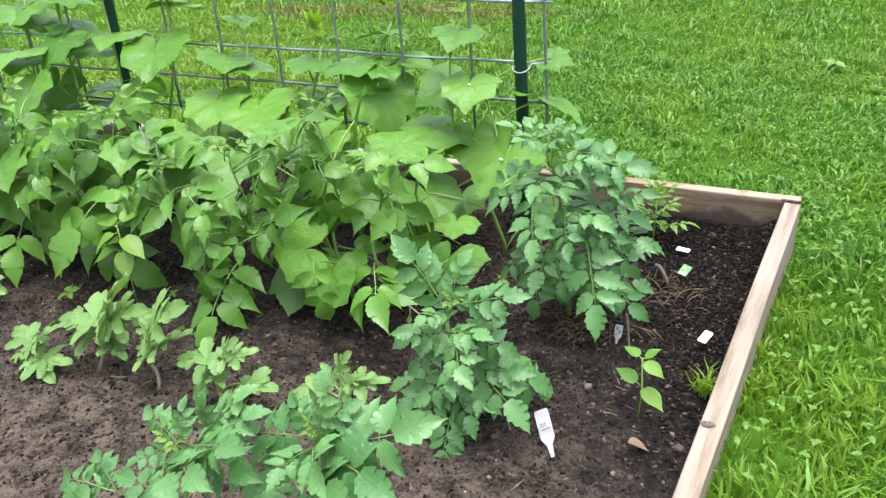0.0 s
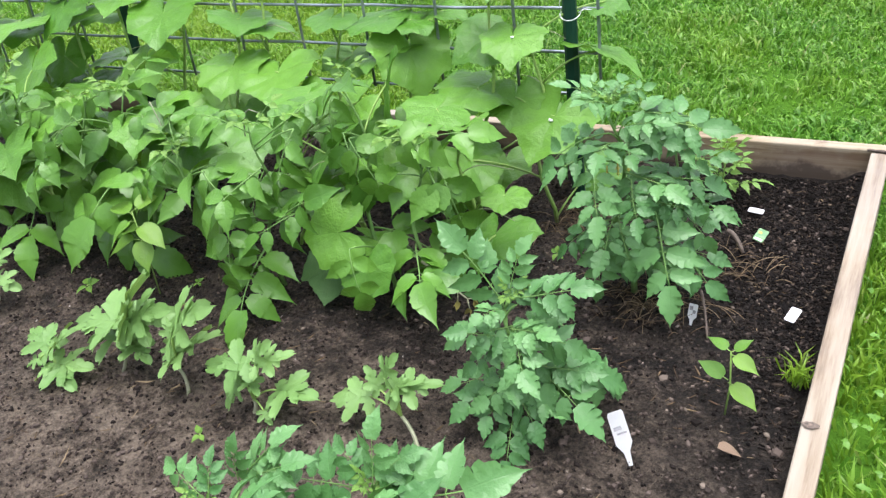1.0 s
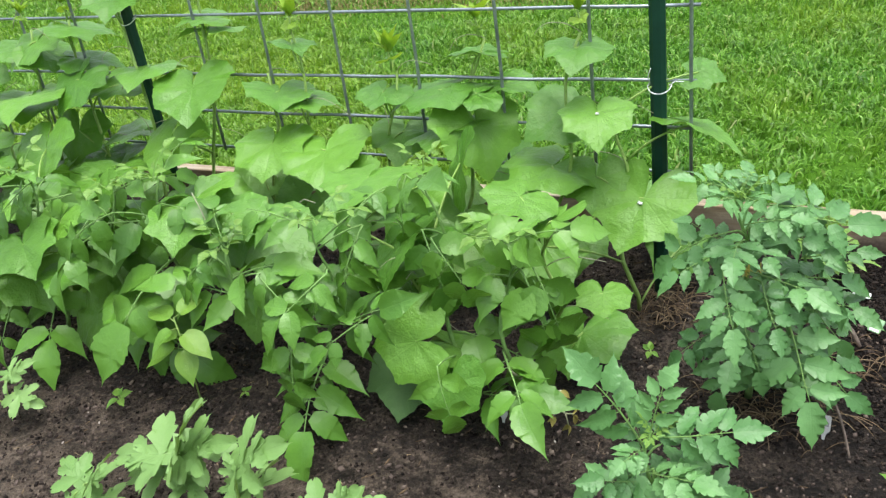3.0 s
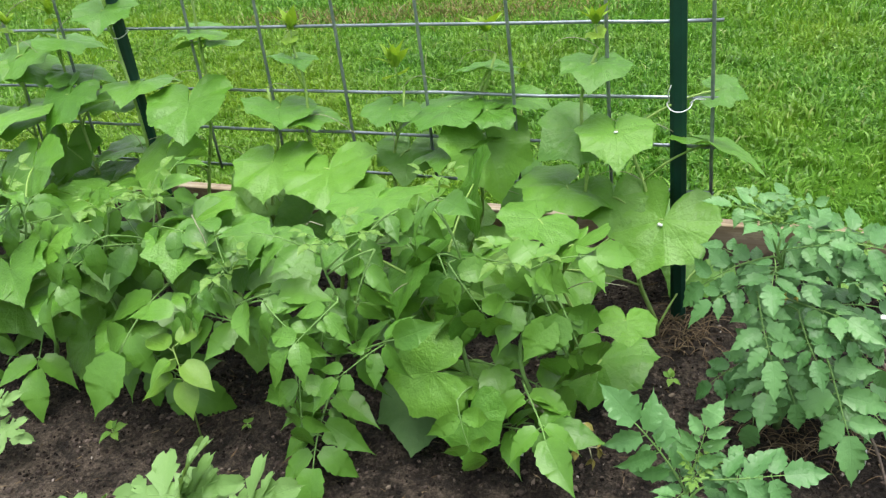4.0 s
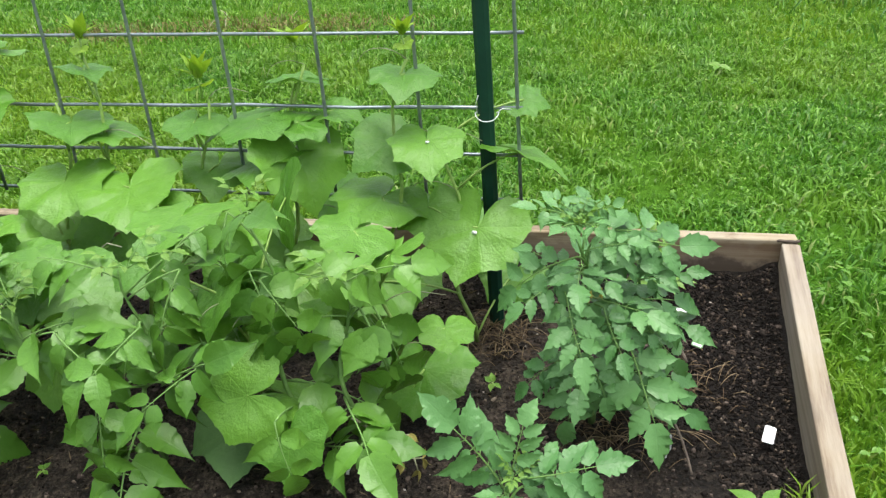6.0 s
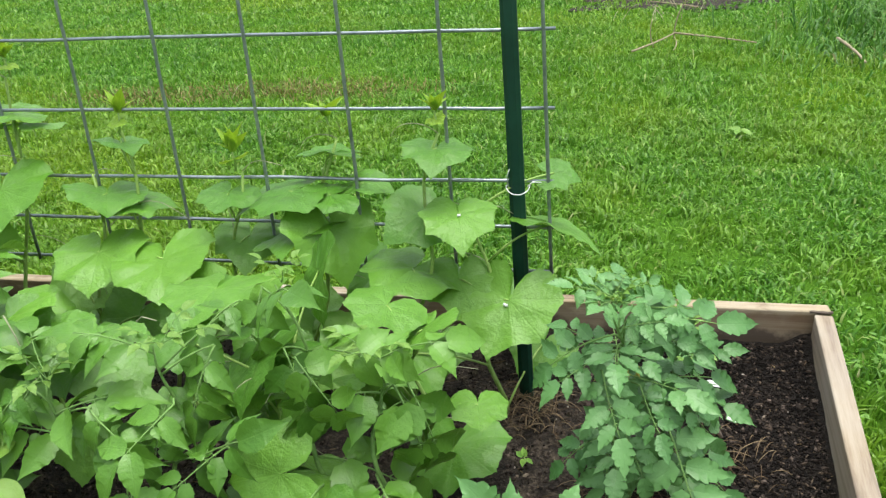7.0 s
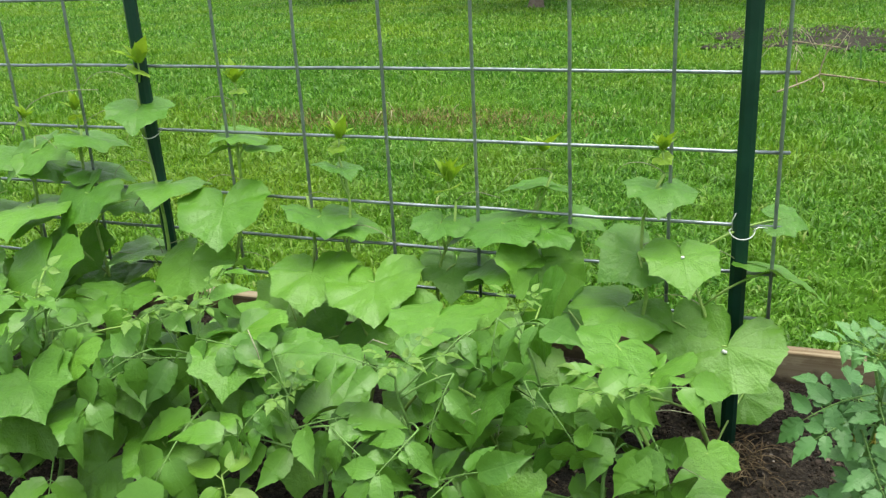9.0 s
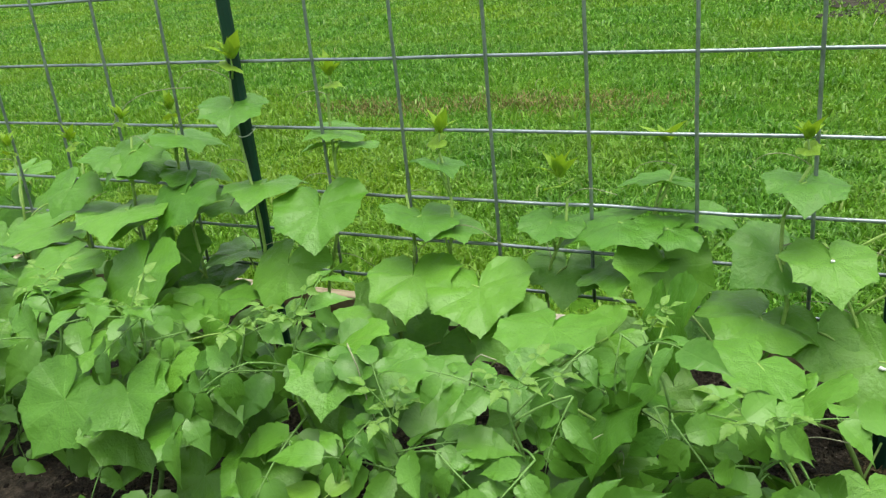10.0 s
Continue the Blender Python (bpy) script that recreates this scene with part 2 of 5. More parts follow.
CUKE = leaf_shader("cucumber_leaf", (0.05, 0.168, 0.013), (0.138, 0.312, 0.032), (0.18, 0.34, 0.08), rough=0.38, glow=0.17)
CUKE_OLD = leaf_shader("scarred_leaf", (0.0408, 0.109, 0.0272), (0.0816, 0.177, 0.0408), (0.122, 0.218, 0.068), rough=0.65, blotch=0.8, yellow=(0.15, 0.19, 0.109))
CUKE_YOUNG = leaf_shader("young_leaf", (0.19, 0.36, 0.025), (0.3, 0.48, 0.05), (0.34, 0.48, 0.1), glow=0.35)
TOMATO = leaf_shader("tomato_leaf", (0.044, 0.145, 0.035), (0.136, 0.3, 0.092), (0.15, 0.28, 0.1), "pinnate", rough=0.36, glow=0.15)
TOMATO_SOFT = leaf_shader("soft_tomato_leaf", (0.032, 0.116, 0.01), (0.126, 0.288, 0.034), (0.15, 0.29, 0.07), "pinnate", rough=0.36, glow=0.15)
TOMATO_TIP = leaf_shader("tomato_shoot", (0.129, 0.272, 0.034), (0.211, 0.367, 0.0816), (0.231, 0.381, 0.102), "pinnate", glow=0.34)
MELON = leaf_shader("melon_leaf", (0.115, 0.25, 0.055), (0.22, 0.375, 0.115), (0.24, 0.38, 0.14), "pinnate", rough=0.5, glow=0.25)
PEPPER = leaf_shader("seedling_leaf", (0.0748, 0.218, 0.0204), (0.184, 0.326, 0.0408), (0.204, 0.34, 0.0816), "pinnate", rough=0.38, glow=0.26)
STEM = plain_shader("green_stem", (0.17, 0.3, 0.05), (0.28, 0.42, 0.1), 60, 0.55)
STEM_TOM = plain_shader("tomato_stem", (0.09, 0.2, 0.04), (0.19, 0.34, 0.085), 60, 0.7)
STEM_PALE = plain_shader("pale_stem", (0.204, 0.231, 0.122), (0.326, 0.326, 0.218), 60, 0.6)
DRY = plain_shader("withered_leaf", (0.13, 0.115, 0.02), (0.3, 0.27, 0.065), 50, 0.85)
BLOOM = plain_shader("yellow_bloom", (0.34, 0.272, 0.0204), (0.442, 0.394, 0.0816), 60, 0.6)
WOOD = wood_shader()
WOOD_DRY = wood_shader(False)
SOIL = soil_shader()
LAWN = lawn_shader()
GRASS = island_shader("grass_blade", [(0.0, (0.042, 0.142, 0.01)), (0.3, (0.08, 0.228, 0.018)), (0.65, (0.128, 0.31, 0.029)), (0.94, (0.2, 0.4, 0.055)), (1.0, (0.32, 0.39, 0.13))], 0.42, 0.38, 0.4, ((0.225, 0.355, 0.02), 1.1, 0.68))
GRASS_LONG = island_shader("long_grass_blade", [(0.0, (0.05, 0.16, 0.008)), (0.5, (0.1, 0.25, 0.015)), (0.93, (0.16, 0.34, 0.035)), (1.0, (0.3, 0.33, 0.14))], 0.42, 0.34, 0.35)
WEED = island_shader("dark_weed_blade", [(0.0, (0.03, 0.11, 0.012)), (0.6, (0.075, 0.21, 0.022)), (0.95, (0.14, 0.3, 0.045)), (1.0, (0.26, 0.25, 0.11))], 0.5, 0.3)
TAN = island_shader("thin_turf", [(0.0, (0.0884, 0.136, 0.0204)), (0.5, (0.163, 0.15, 0.0408)), (0.8, (0.2, 0.14, 0.05)), (1.0, (0.272, 0.218, 0.102))], 0.7, 0.1)
CHIPS = island_shader("bark_crumbs", [(0.0, (0.004, 0.0035, 0.003)), (0.55, (0.01, 0.008, 0.0066)), (0.85, (0.022, 0.0172, 0.014)), (0.97, (0.05, 0.037, 0.027)), (1.0, (0.13, 0.1, 0.07))], 0.9, spec=0.12)
STRAW = island_shader("straw_bits", [(0.0, (0.068, 0.0408, 0.0204)), (0.6, (0.15, 0.102, 0.051)), (1.0, (0.272, 0.204, 0.116))], 0.8)
GRIT = island_shader("white_grit", [(0.0, (0.14, 0.11, 0.09)), (0.7, (0.28, 0.24, 0.2)), (1.0, (0.5, 0.46, 0.4))], 0.8)
CLODS = island_shader("soil_crumbs", [(0.0, (0.009, 0.007, 0.006)), (0.5, (0.045, 0.035, 0.0285)), (0.93, (0.1, 0.078, 0.064)), (1.0, (0.16, 0.13, 0.1))], 0.9, spec=0.1)
BARK = plain_shader("tree_bark", (0.1, 0.075, 0.06), (0.26, 0.21, 0.18), 12, 0.9, relief=0.9, dist=0.02)
FOLIAGE = island_shader("tree_leaves", [(0.0, (0.02, 0.06, 0.008)), (0.6, (0.05, 0.12, 0.018)), (1.0, (0.09, 0.18, 0.03))], 0.5, 0.25)
MUD = plain_shader("bare_earth", (0.012, 0.011, 0.009), (0.06, 0.053, 0.042), 6, 0.95, relief=0.8, dist=0.03, spec=0.1)
GALV = plain_shader("galvanised_wire", (0.16, 0.19, 0.21), (0.36, 0.4, 0.43), 14, 0.3, 0.7, 0.3, 0.001)
POST = plain_shader("dark_green_enamel", (0.003, 0.028, 0.017), (0.007, 0.045, 0.027), 9, 0.38, 0.0, 0.2, 0.001, 0.35)
TIE = plain_shader("bare_tie_wire", (0.55, 0.56, 0.56), (0.75, 0.76, 0.77), 40, 0.4, 0.3)
LABEL = plain_shader("white_plastic_label", (0.76, 0.77, 0.76), (0.84, 0.84, 0.83), 25, 0.45)
GREY = plain_shader("faded_print", (0.2, 0.2, 0.21), (0.4, 0.4, 0.4), 60, 0.6)
GREEN_PRINT = plain_shader("printed_green", (0.03, 0.15, 0.04), (0.12, 0.28, 0.08), 40, 0.4)
GREY_STEM = plain_shader("grey_twig", (0.05, 0.036, 0.027), (0.16, 0.125, 0.095), 50, 0.8)


# ---- building helpers ----
def mesh_of(name, verts, faces, material, uvs=None, smooth=True):
    me = bpy.data.meshes.new(name)
    me.from_pydata([tuple(v) for v in verts], [], faces)
    me.materials.append(material)
    if smooth:
        me.polygons.foreach_set("use_smooth", [True] * len(me.polygons))
    if uvs is not None:
        lay = me.uv_layers.new(name="UVMap")
        idx = np.empty(len(me.loops), dtype=np.int32)
        me.loops.foreach_get("vertex_index", idx)
        lay.data.foreach_set("uv", np.asarray(uvs, dtype=np.float32)[idx].ravel())
    me.update()
    return me


def child(name, me, parent, m=None, label=""):
    """A part: the mesh at the world pose m, under its thing."""
    ob = new(name, me)
    ob.parent = parent
    base = parent.matrix_basis if parent.parent is None else parent.parent.matrix_basis @ parent.matrix_basis
    ob.matrix_basis = base.inverted() @ (m if m is not None else Matrix.Identity(4))
    if label:
        tagged(ob, label)
    return ob


def thing(name, place, label, category, group="", kind=""):
    ob = new(name)
    ob.empty_display_size = 0.05
    ob.matrix_basis = Matrix.Translation(place)
    return tagged(ob, label, category, group, kind)


def part(name, bm, material, parent, label="", m=None, smooth=False):
    """Links a bmesh given in world places as one mesh under a thing."""
    me = bpy.data.meshes.new(name)
    bm.to_mesh(me)
    bm.free()
    me.materials.append(material)
    if smooth:
        me.polygons.foreach_set("use_smooth", [True] * len(me.polygons))
    return child(name, me, parent, m, label)


def tube(verts, faces, pts, r0, r1, sides=6, closed=True):
    """Adds a tapered tube along pts to the lists."""
    pts = [Vector(p) for p in pts]
    start = len(verts)
    up = Vector((0.31, 0.52, 0.8))
    for k, p in enumerate(pts):
        d = (pts[min(k + 1, len(pts) - 1)] - pts[max(k - 1, 0)]).normalized()
        a = d.cross(up).normalized()
        b = d.cross(a)
        r = r0 + (r1 - r0) * k / max(1, len(pts) - 1)
        for s in range(sides):
            w = 2 * math.pi * s / sides
            verts.append(p + a * (r * math.cos(w)) + b * (r * math.sin(w)))
    for k in range(len(pts) - 1):
        for s in range(sides):
            i, j = start + k * sides + s, start + k * sides + (s + 1) % sides
            faces.append((i, j, j + sides, i + sides))
    if closed:
        faces.append(tuple(range(start + sides - 1, start - 1, -1)))
        faces.append(tuple(range(start + (len(pts) - 1) * sides, start + len(pts) * sides)))


def arc(a, b, sag, n=7):
    """Points from a to b that bulge by the vector sag in the middle."""
    a, b, sag = Vector(a), Vector(b), Vector(sag)
    return [a.lerp(b, k / (n - 1)) + sag * (4 * (k / (n - 1)) * (1 - k / (n - 1))) for k in range(n)]


def facing(place, azimuth, dip, size, roll=0.0, up=(0.0, -0.45, 1.0)):
    """The pose of a leaf whose rib runs from place along azimuth and dips; its face turns up and outwards."""
    a, d = radians(azimuth), radians(dip)
    y = Vector((math.cos(a) * math.cos(d), math.sin(a) * math.cos(d), -math.sin(d)))
    z = Vector(up) - y * y.dot(Vector(up))
    z.normalize()
    x = y.cross(z)
    m = Matrix((x, y, z)).transposed().to_4x4()
    return Matrix.Translation(place) @ m @ pose(0, 0, 0, 0, roll, 0) @ Matrix.Scale(size, 4)


# ---- leaf shapes, one unit long, rib along y, face up z ----
def palm_leaf(seed, material, name="leaf", fold=0.12, droop=0.25):
    """A cucumber leaf: heart at the stalk, five blunt corners, toothed edge, quilted and cupped."""
    rng = random.Random(seed)
    sharp = rng.uniform(0.5, 1.35)
    half = [(0, 1.12, 0.03), (7, 1.03, 0), (17, 0.95, -0.02), (30, 0.91, -0.05), (42, 0.91, -0.04), (52, 0.94, 0.03), (57, 0.95, 0.04), (63, 0.93, 0), (76, 0.91, -0.05), (91, 0.93, -0.03), (102, 0.97, 0.02), (107, 0.98, 0.03), (116, 0.96, 0), (130, 0.93, 0), (144, 0.88, 0), (156, 0.77, 0), (166, 0.56, 0), (173, 0.33, 0), (178, 0.12, 0)]
    half = [(a, r + sharp * d) for a, r, d in half]
    rings, fine_cuts = 7, 2
    wide = rng.uniform(0.96, 1.1)
    line = []
    for side in (-1, 1):
        marks = [(a, r * (1 + rng.uniform(-0.028, 0.028))) for a, r in half]
        marks[0] = half[0]
        pts = [(side * r * math.sin(radians(a)), r * math.cos(radians(a))) for a, r in marks]
        run = []
        for (x0, y0), (x1, y1) in zip(pts, pts[1:]):
            for k in range(fine_cuts):
                f = k / fine_cuts
                run.append((x0 + (x1 - x0) * f, y0 + (y1 - y0) * f))
        run.append(pts[-1])
        line.append(run)
    outline = line[0][::-1] + line[1][1:]
    segs = len(outline) - 1
    verts, uvs, faces = [(0, 0, 0)], [(0, 0)], []
    ph, bend, cup = rng.uniform(0, 6.28), rng.uniform(-0.14, 0.14), rng.uniform(-0.5, 1.0) * fold
    for k in range(1, rings + 1):
        q = k / rings
        for s in range(segs + 1):
            x, y = outline[s][0] * wide * q, outline[s][1] * q
            if k == rings and s % 2:
                x, y = x * 0.978, y * 0.978
            w = math.atan2(x, y)
            deg = abs(math.degrees(w))
            vein = min(abs(deg - a) for a in (0, 56, 107)) / 26.0
            z = 0.014 * q * (1 - math.cos(math.pi * min(1, vein))) - droop * max(0, y) ** 2 - cup * x * x - 0.16 * max(0, -y) * abs(x) + 0.05 * abs(x)
            z += bend * x * abs(x) * 0.6 + 0.028 * q * q * math.sin(4 * w + ph) + 0.02 * q ** 3 * math.sin(11 * w + ph * 2)
            z += 0.06 * noise.noise((x * 2.1 + seed, y * 2.1, ph)) + 0.022 * q * noise.noise((x * 6 + seed, y * 6, ph))
            verts.append((x, y, z))
            uvs.append((x, y))
    for s in range(segs):
        faces.append((0, 1 + s + 1, 1 + s))
    for k in range(rings - 1):
        a, b = 1 + k * (segs + 1), 1 + (k + 1) * (segs + 1)
        for s in range(segs):
            faces.append((a + s, a + s + 1, b + s + 1, b + s))
    return mesh_of(name, verts, faces, material, uvs)


def leaflet(verts, uvs, faces, m, length, width, lobes, depth, rng, droop=0.3, fold=0.25, rows=13, shape=0.72):
    """One leaflet at the pose m: ovate with a drawn-out tip, its lobes pointing to the tip, folded along its rib and curling down. shape over 1 sets its widest part further out."""
    start = len(verts)
    ph, sk, twist = rng.uniform(0, 6.28), rng.uniform(-0.12, 0.12), rng.uniform(-0.5, 0.5)
    cols = (-1.0, -0.55, 0.0, 0.55, 1.0)
    if depth:
        marks = [0.0, 0.04]
        for k in range(lobes):
            a, b = 0.07 + 0.76 * k / lobes, 0.07 + 0.76 * (k + 1) / lobes
            marks += [a, a + (b - a) * 0.4, a + (b - a) * 0.76, a + (b - a) * 0.97]
        marks += [0.86, 0.93, 1.0]
    else:
        marks = [k / (rows - 1) for k in range(rows)]
    for k, s in enumerate(marks):
        prof = (math.sin(math.pi * min(1, (s * 0.94 + 0.045)) ** shape)) ** (0.72 + (1.45 if depth else 0.8) * s)
        for c in cols:
            tooth, ahead = 1.0, 0.0
            if depth and 0.07 <= s < 0.83:
                saw = ((s - 0.07) / 0.76 * lobes) % 1.0
                if abs(c) == 1.0:
                    deep = depth * (1.15 - 0.55 * s) * (0.7 + 0.6 * math.sin(ph + 9 * s + c) ** 2)
                    tooth = 1 + deep * ((saw - 0.3) * 1.5 if saw < 0.9 else -0.5)
                    ahead = 0.6 * depth * min(saw, 0.8) * length / lobes
            w = width * 0.5 * max(0.0, prof) * tooth
            if s == 1.0:
                w = 0.0
            x = c * w + sk * length * s * s
            y = s * length + ahead
            z = fold * abs(c) * w - droop * length * s * s + twist * c * w * s
            z += 0.06 * width * math.sin(ph + 5 * s + 2 * c) * abs(c) * prof
            verts.append(m @ Vector((x, y, z)))
            uvs.append((0.5 + 0.5 * c, s))
    for k in range(len(marks) - 1):
        for c in range(4):
            i = start + k * 5 + c
            faces.append((i, i + 1, i + 6, i + 5))


def compound_leaf(seed, material, pairs=3, lobes=4, depth=0.28, wide=0.55, big=0.36, droop=0.55, hang=0.3, name="leaf"):
    """A tomato leaf: an arching rachis with pairs of leaflets, small ones between them, and a larger end leaflet."""
    rng = random.Random(seed)
    verts, uvs, faces = [], [], []

    def spine(s):
        return Vector((0.03 * math.sin(3 * s + seed), s * (1 - 0.18 * droop * s), 0.16 * s - droop * 0.62 * s * s))

    pts = [spine(k / 9) for k in range(10)]
    n0 = len(verts)
    tube(verts, faces, pts, 0.014, 0.006, 5)
    uvs += [(0.5, 0.5)] * (len(verts) - n0)
    woody = list(range(len(faces)))

    def put(s, turn, length, width, tip=False):
        p, d = spine(s), (spine(min(1, s + 0.05)) - spine(s - 0.05)).normalized()
        x = d.cross(Vector((0, 0, 1))).normalized()
        frame_m = Matrix((x, d, x.cross(d))).transposed().to_4x4()
        sink = rng.uniform(-0.5, 0.12) * (0.5 if tip else 1)
        m = Matrix.Translation(p) @ frame_m @ pose(0, 0, 0, 0, 0, turn) @ pose(0, 0, 0, math.degrees(sink) * 0.8, rng.uniform(-16, 16), 0)
        if not tip:
            q = m @ Vector((0, 0.05, 0))
            k0, f0 = len(verts), len(faces)
            tube(verts, faces, [p, q], 0.006, 0.005, 4)
            woody.extend(range(f0, len(faces)))
            uvs.extend([(0.5, 0.5)] * (len(verts) - k0))
            m = Matrix.Translation(q - p) @ m
        leaflet(verts, uvs, faces, m, length, width, lobes, depth, rng, hang * rng.uniform(0.6, 1.5))

    for k in range(pairs):
        s = 0.24 + 0.56 * k / max(1, pairs - 1) if pairs > 1 else 0.6
        size = big * (0.76 + 0.25 * math.sin(math.pi * (k + 0.7) / pairs)) * rng.uniform(0.88, 1.1)
        for side in (-1, 1):
            put(s + rng.uniform(-0.03, 0.03), side * -rng.uniform(46, 74), size, size * wide * rng.uniform(0.9, 1.12))
        if k < pairs - 1:
            for side in (-1, 1):
                put(s + 0.14, side * -rng.uniform(60, 85), size * 0.32, size * 0.2)
    put(1.0, rng.uniform(-12, 12), big * 1.12, big * 1.12 * wide * 1.1, True)
    me = mesh_of(name, verts, faces, material, uvs)
    me.materials.append(STEM_TOM)
    for k in woody:
        me.polygons[k].material_index = 1
    return me


def cut_leaf(seed, material, name="leaf"):
    """A watermelon leaf: a rib with broad, blunt, round-toothed lobes parted by deep round bays."""
    rng = random.Random(seed)
    verts, uvs, faces = [], [], []
    tube(verts, faces, [(0, 0, -0.012), (0, 0.35, -0.01), (0, 0.7, -0.03)], 0.014, 0.006, 5)
    uvs += [(0.5, 0.5)] * len(verts)
    lobes = [(0.3, 0, 0.7, 0.3), (0.44, 48, 0.3, 0.17), (0.44, -48, 0.3, 0.17), (0.2, 64, 0.55, 0.27), (0.2, -64, 0.55, 0.27), (0.05, 112, 0.42, 0.24), (0.05, -112, 0.42, 0.24)]
    for k, (s, turn, length, width) in enumerate(lobes):
        m = Matrix.Translation((0, s, 0.004 * (k % 3) - 0.06 * s * s)) @ pose(0, 0, 0, rng.uniform(-14, 8), rng.uniform(-8, 8), turn + rng.uniform(-7, 7))
        leaflet(verts, uvs, faces, m, length * rng.uniform(0.88, 1.1), width * rng.uniform(0.9, 1.1), 2, 0.5, rng, 0.22, 0.22, shape=0.95)
    # the blade between the lobes, near the rib
    i = len(verts)
    for s, w in ((0.0, 0.09), (0.12, 0.14), (0.3, 0.13), (0.5, 0.09)):
        verts += [(-w, s, 0.002), (0, s, -0.006), (w, s, 0.002)]
        uvs += [(0.3, s), (0.5, s), (0.7, s)]
    for k in range(3):
        for c in range(2):
            b = i + 3 * k + c
            faces.append((b, b + 1, b + 4, b + 3))
    return mesh_of(name, verts, faces, material, uvs)


def oval_leaf(seed, material, wide=0.52, name="leaf"):
    rng = random.Random(seed)
    verts, uvs, faces = [], [], []
    leaflet(verts, uvs, faces, Matrix.Identity(4), 1.0, wide, 3, 0.0, rng, 0.22, 0.3, 11)
    return mesh_of(name, verts, faces, material, uvs)


CUKE_LEAVES = [palm_leaf(k, CUKE, fold=0.18, droop=0.08 + 0.07 * (k % 4)) for k in range(12)]
OLD_LEAVES = [palm_leaf(40 + k, CUKE_OLD, fold=0.2, droop=0.3) for k in range(2)]
YOUNG_LEAVES = [palm_leaf(60 + k, CUKE_YOUNG, fold=0.5, droop=0.1) for k in range(3)]
TOM_LEAVES = [compound_leaf(100 + k, TOMATO, 3, 4, 0.19, 0.48, 0.48, 0.12 + 0.12 * (k % 4), 0.22) for k in range(8)]
FINE_LEAVES = [compound_leaf(110 + k, TOMATO, 3, 4, 0.26, 0.54, 0.5, 0.15 + 0.15 * (k % 3), 0.28) for k in range(6)]
STOUT_LEAVES = [compound_leaf(130 + k, TOMATO, 3, 4, 0.22, 0.54, 0.52, 0.1 + 0.12 * (k % 3), 0.26) for k in range(6)]
TOM_TIPS = [compound_leaf(120 + k, TOMATO_TIP, 3, 4, 0.24, 0.46, 0.44, 0.15) for k in range(3)]
SOFT_LEAVES = [compound_leaf(140 + k, TOMATO_SOFT, 2 + (k % 5 == 4), 5, 0.1, 0.5 + 0.05 * (k % 4), 0.52 + 0.05 * (k % 3), 0.3 + 0.2 * (k % 4), 0.4) for k in range(10)]
SOFT_TIPS = [compound_leaf(160 + k, TOMATO_TIP, 2, 4, 0.14, 0.5, 0.42, 0.3) for k in range(3)]
MELON_LEAVES = [cut_leaf(180 + k, MELON) for k in range(5)]
PEPPER_LEAVES = [oval_leaf(200 + k, PEPPER, 0.62) for k in range(3)]
BUD_LEAVES = [oval_leaf(240 + k, CUKE_YOUNG, 0.42) for k in range(3)]


# ---- ground ----
GROUND_Z = -0.03
BED = dict(left=-3.0, right=0.603, back=0.215, front=-1.62)   # inner faces of the planks
SLANT = 0.091                                                  # the side plank runs in by this much a metre


def side_x(y):
    return BED["right"] + SLANT * (y - BED["back"])


def in_bed(x, y, grow=0.0):
    return (x > BED["left"] - grow) & (x < side_x(y) + grow) & (y > BED["front"] - grow) & (y < BED["back"] + grow)


def sheet(name, xs, ys, height, material, label, category):
    xx, yy = np.meshgrid(xs, ys)
    verts = [(x, y, height(x, y)) for x, y in zip(xx.ravel(), yy.ravel())]
    w = len(xs)
    faces = [(r * w + c, r * w + c + 1, (r + 1) * w + c + 1, (r + 1) * w + c) for r in range(len(ys) - 1) for c in range(w - 1)]
    return tagged(new(name, mesh_of(name, verts, faces, material)), label, category, kind="structure")


def lawn_height(x, y):
    near = math.exp(-((x + 1) ** 2 + (y + 0.5) ** 2) / 30.0)
    return GROUND_Z + (0.05 * noise.noise((x * 0.35, y * 0.35, 3.1)) + 0.02 * noise.noise((x * 1.3, y * 1.3, 7.0))) * (1 - near)


steps = np.concatenate([[-400, -150, -60, -30, -20, -15], np.arange(-12, 12.1, 0.5), [15, 20, 30, 60, 150, 400]])
sheet("ground", steps, steps, lawn_height, LAWN, "green lawn ground with short thatch", "lawn")


def soil_height(x, y):
    h = 0.014 * noise.noise((x * 2.2, y * 2.2, 0.3)) + 0.009 * noise.noise((x * 9, y * 9, 1.7)) + 0.0065 * noise.noise((x * 34, y * 34, 4.0))
    gap = max(0.0, side_x(y) - x)
    h += 0.042 * math.exp(-((y - 0.215) / 0.085) ** 2) + 0.04 * math.exp(-(gap / 0.05) ** 2) * min(1.0, max(0.0, (y + 0.35) * 3))
    return h - 0.004


soil_ys = np.linspace(BED["front"] - 0.01, BED["back"] + 0.01, 190)
soil_u = np.linspace(0, 1, 330)
sv, sf = [], []
for y in soil_ys:
    x1 = side_x(y) + 0.012
    for u in soil_u:
        x = (BED["left"] - 0.01) * (1 - u) + x1 * u
        sv.append((x, y, soil_height(x, y)))
for r in range(len(soil_ys) - 1):
    for c in range(len(soil_u) - 1):
        i = r * len(soil_u) + c
        sf.append((i, i + 1, i + 1 + len(soil_u), i + len(soil_u)))
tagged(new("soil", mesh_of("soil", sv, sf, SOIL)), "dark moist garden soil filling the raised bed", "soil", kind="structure")

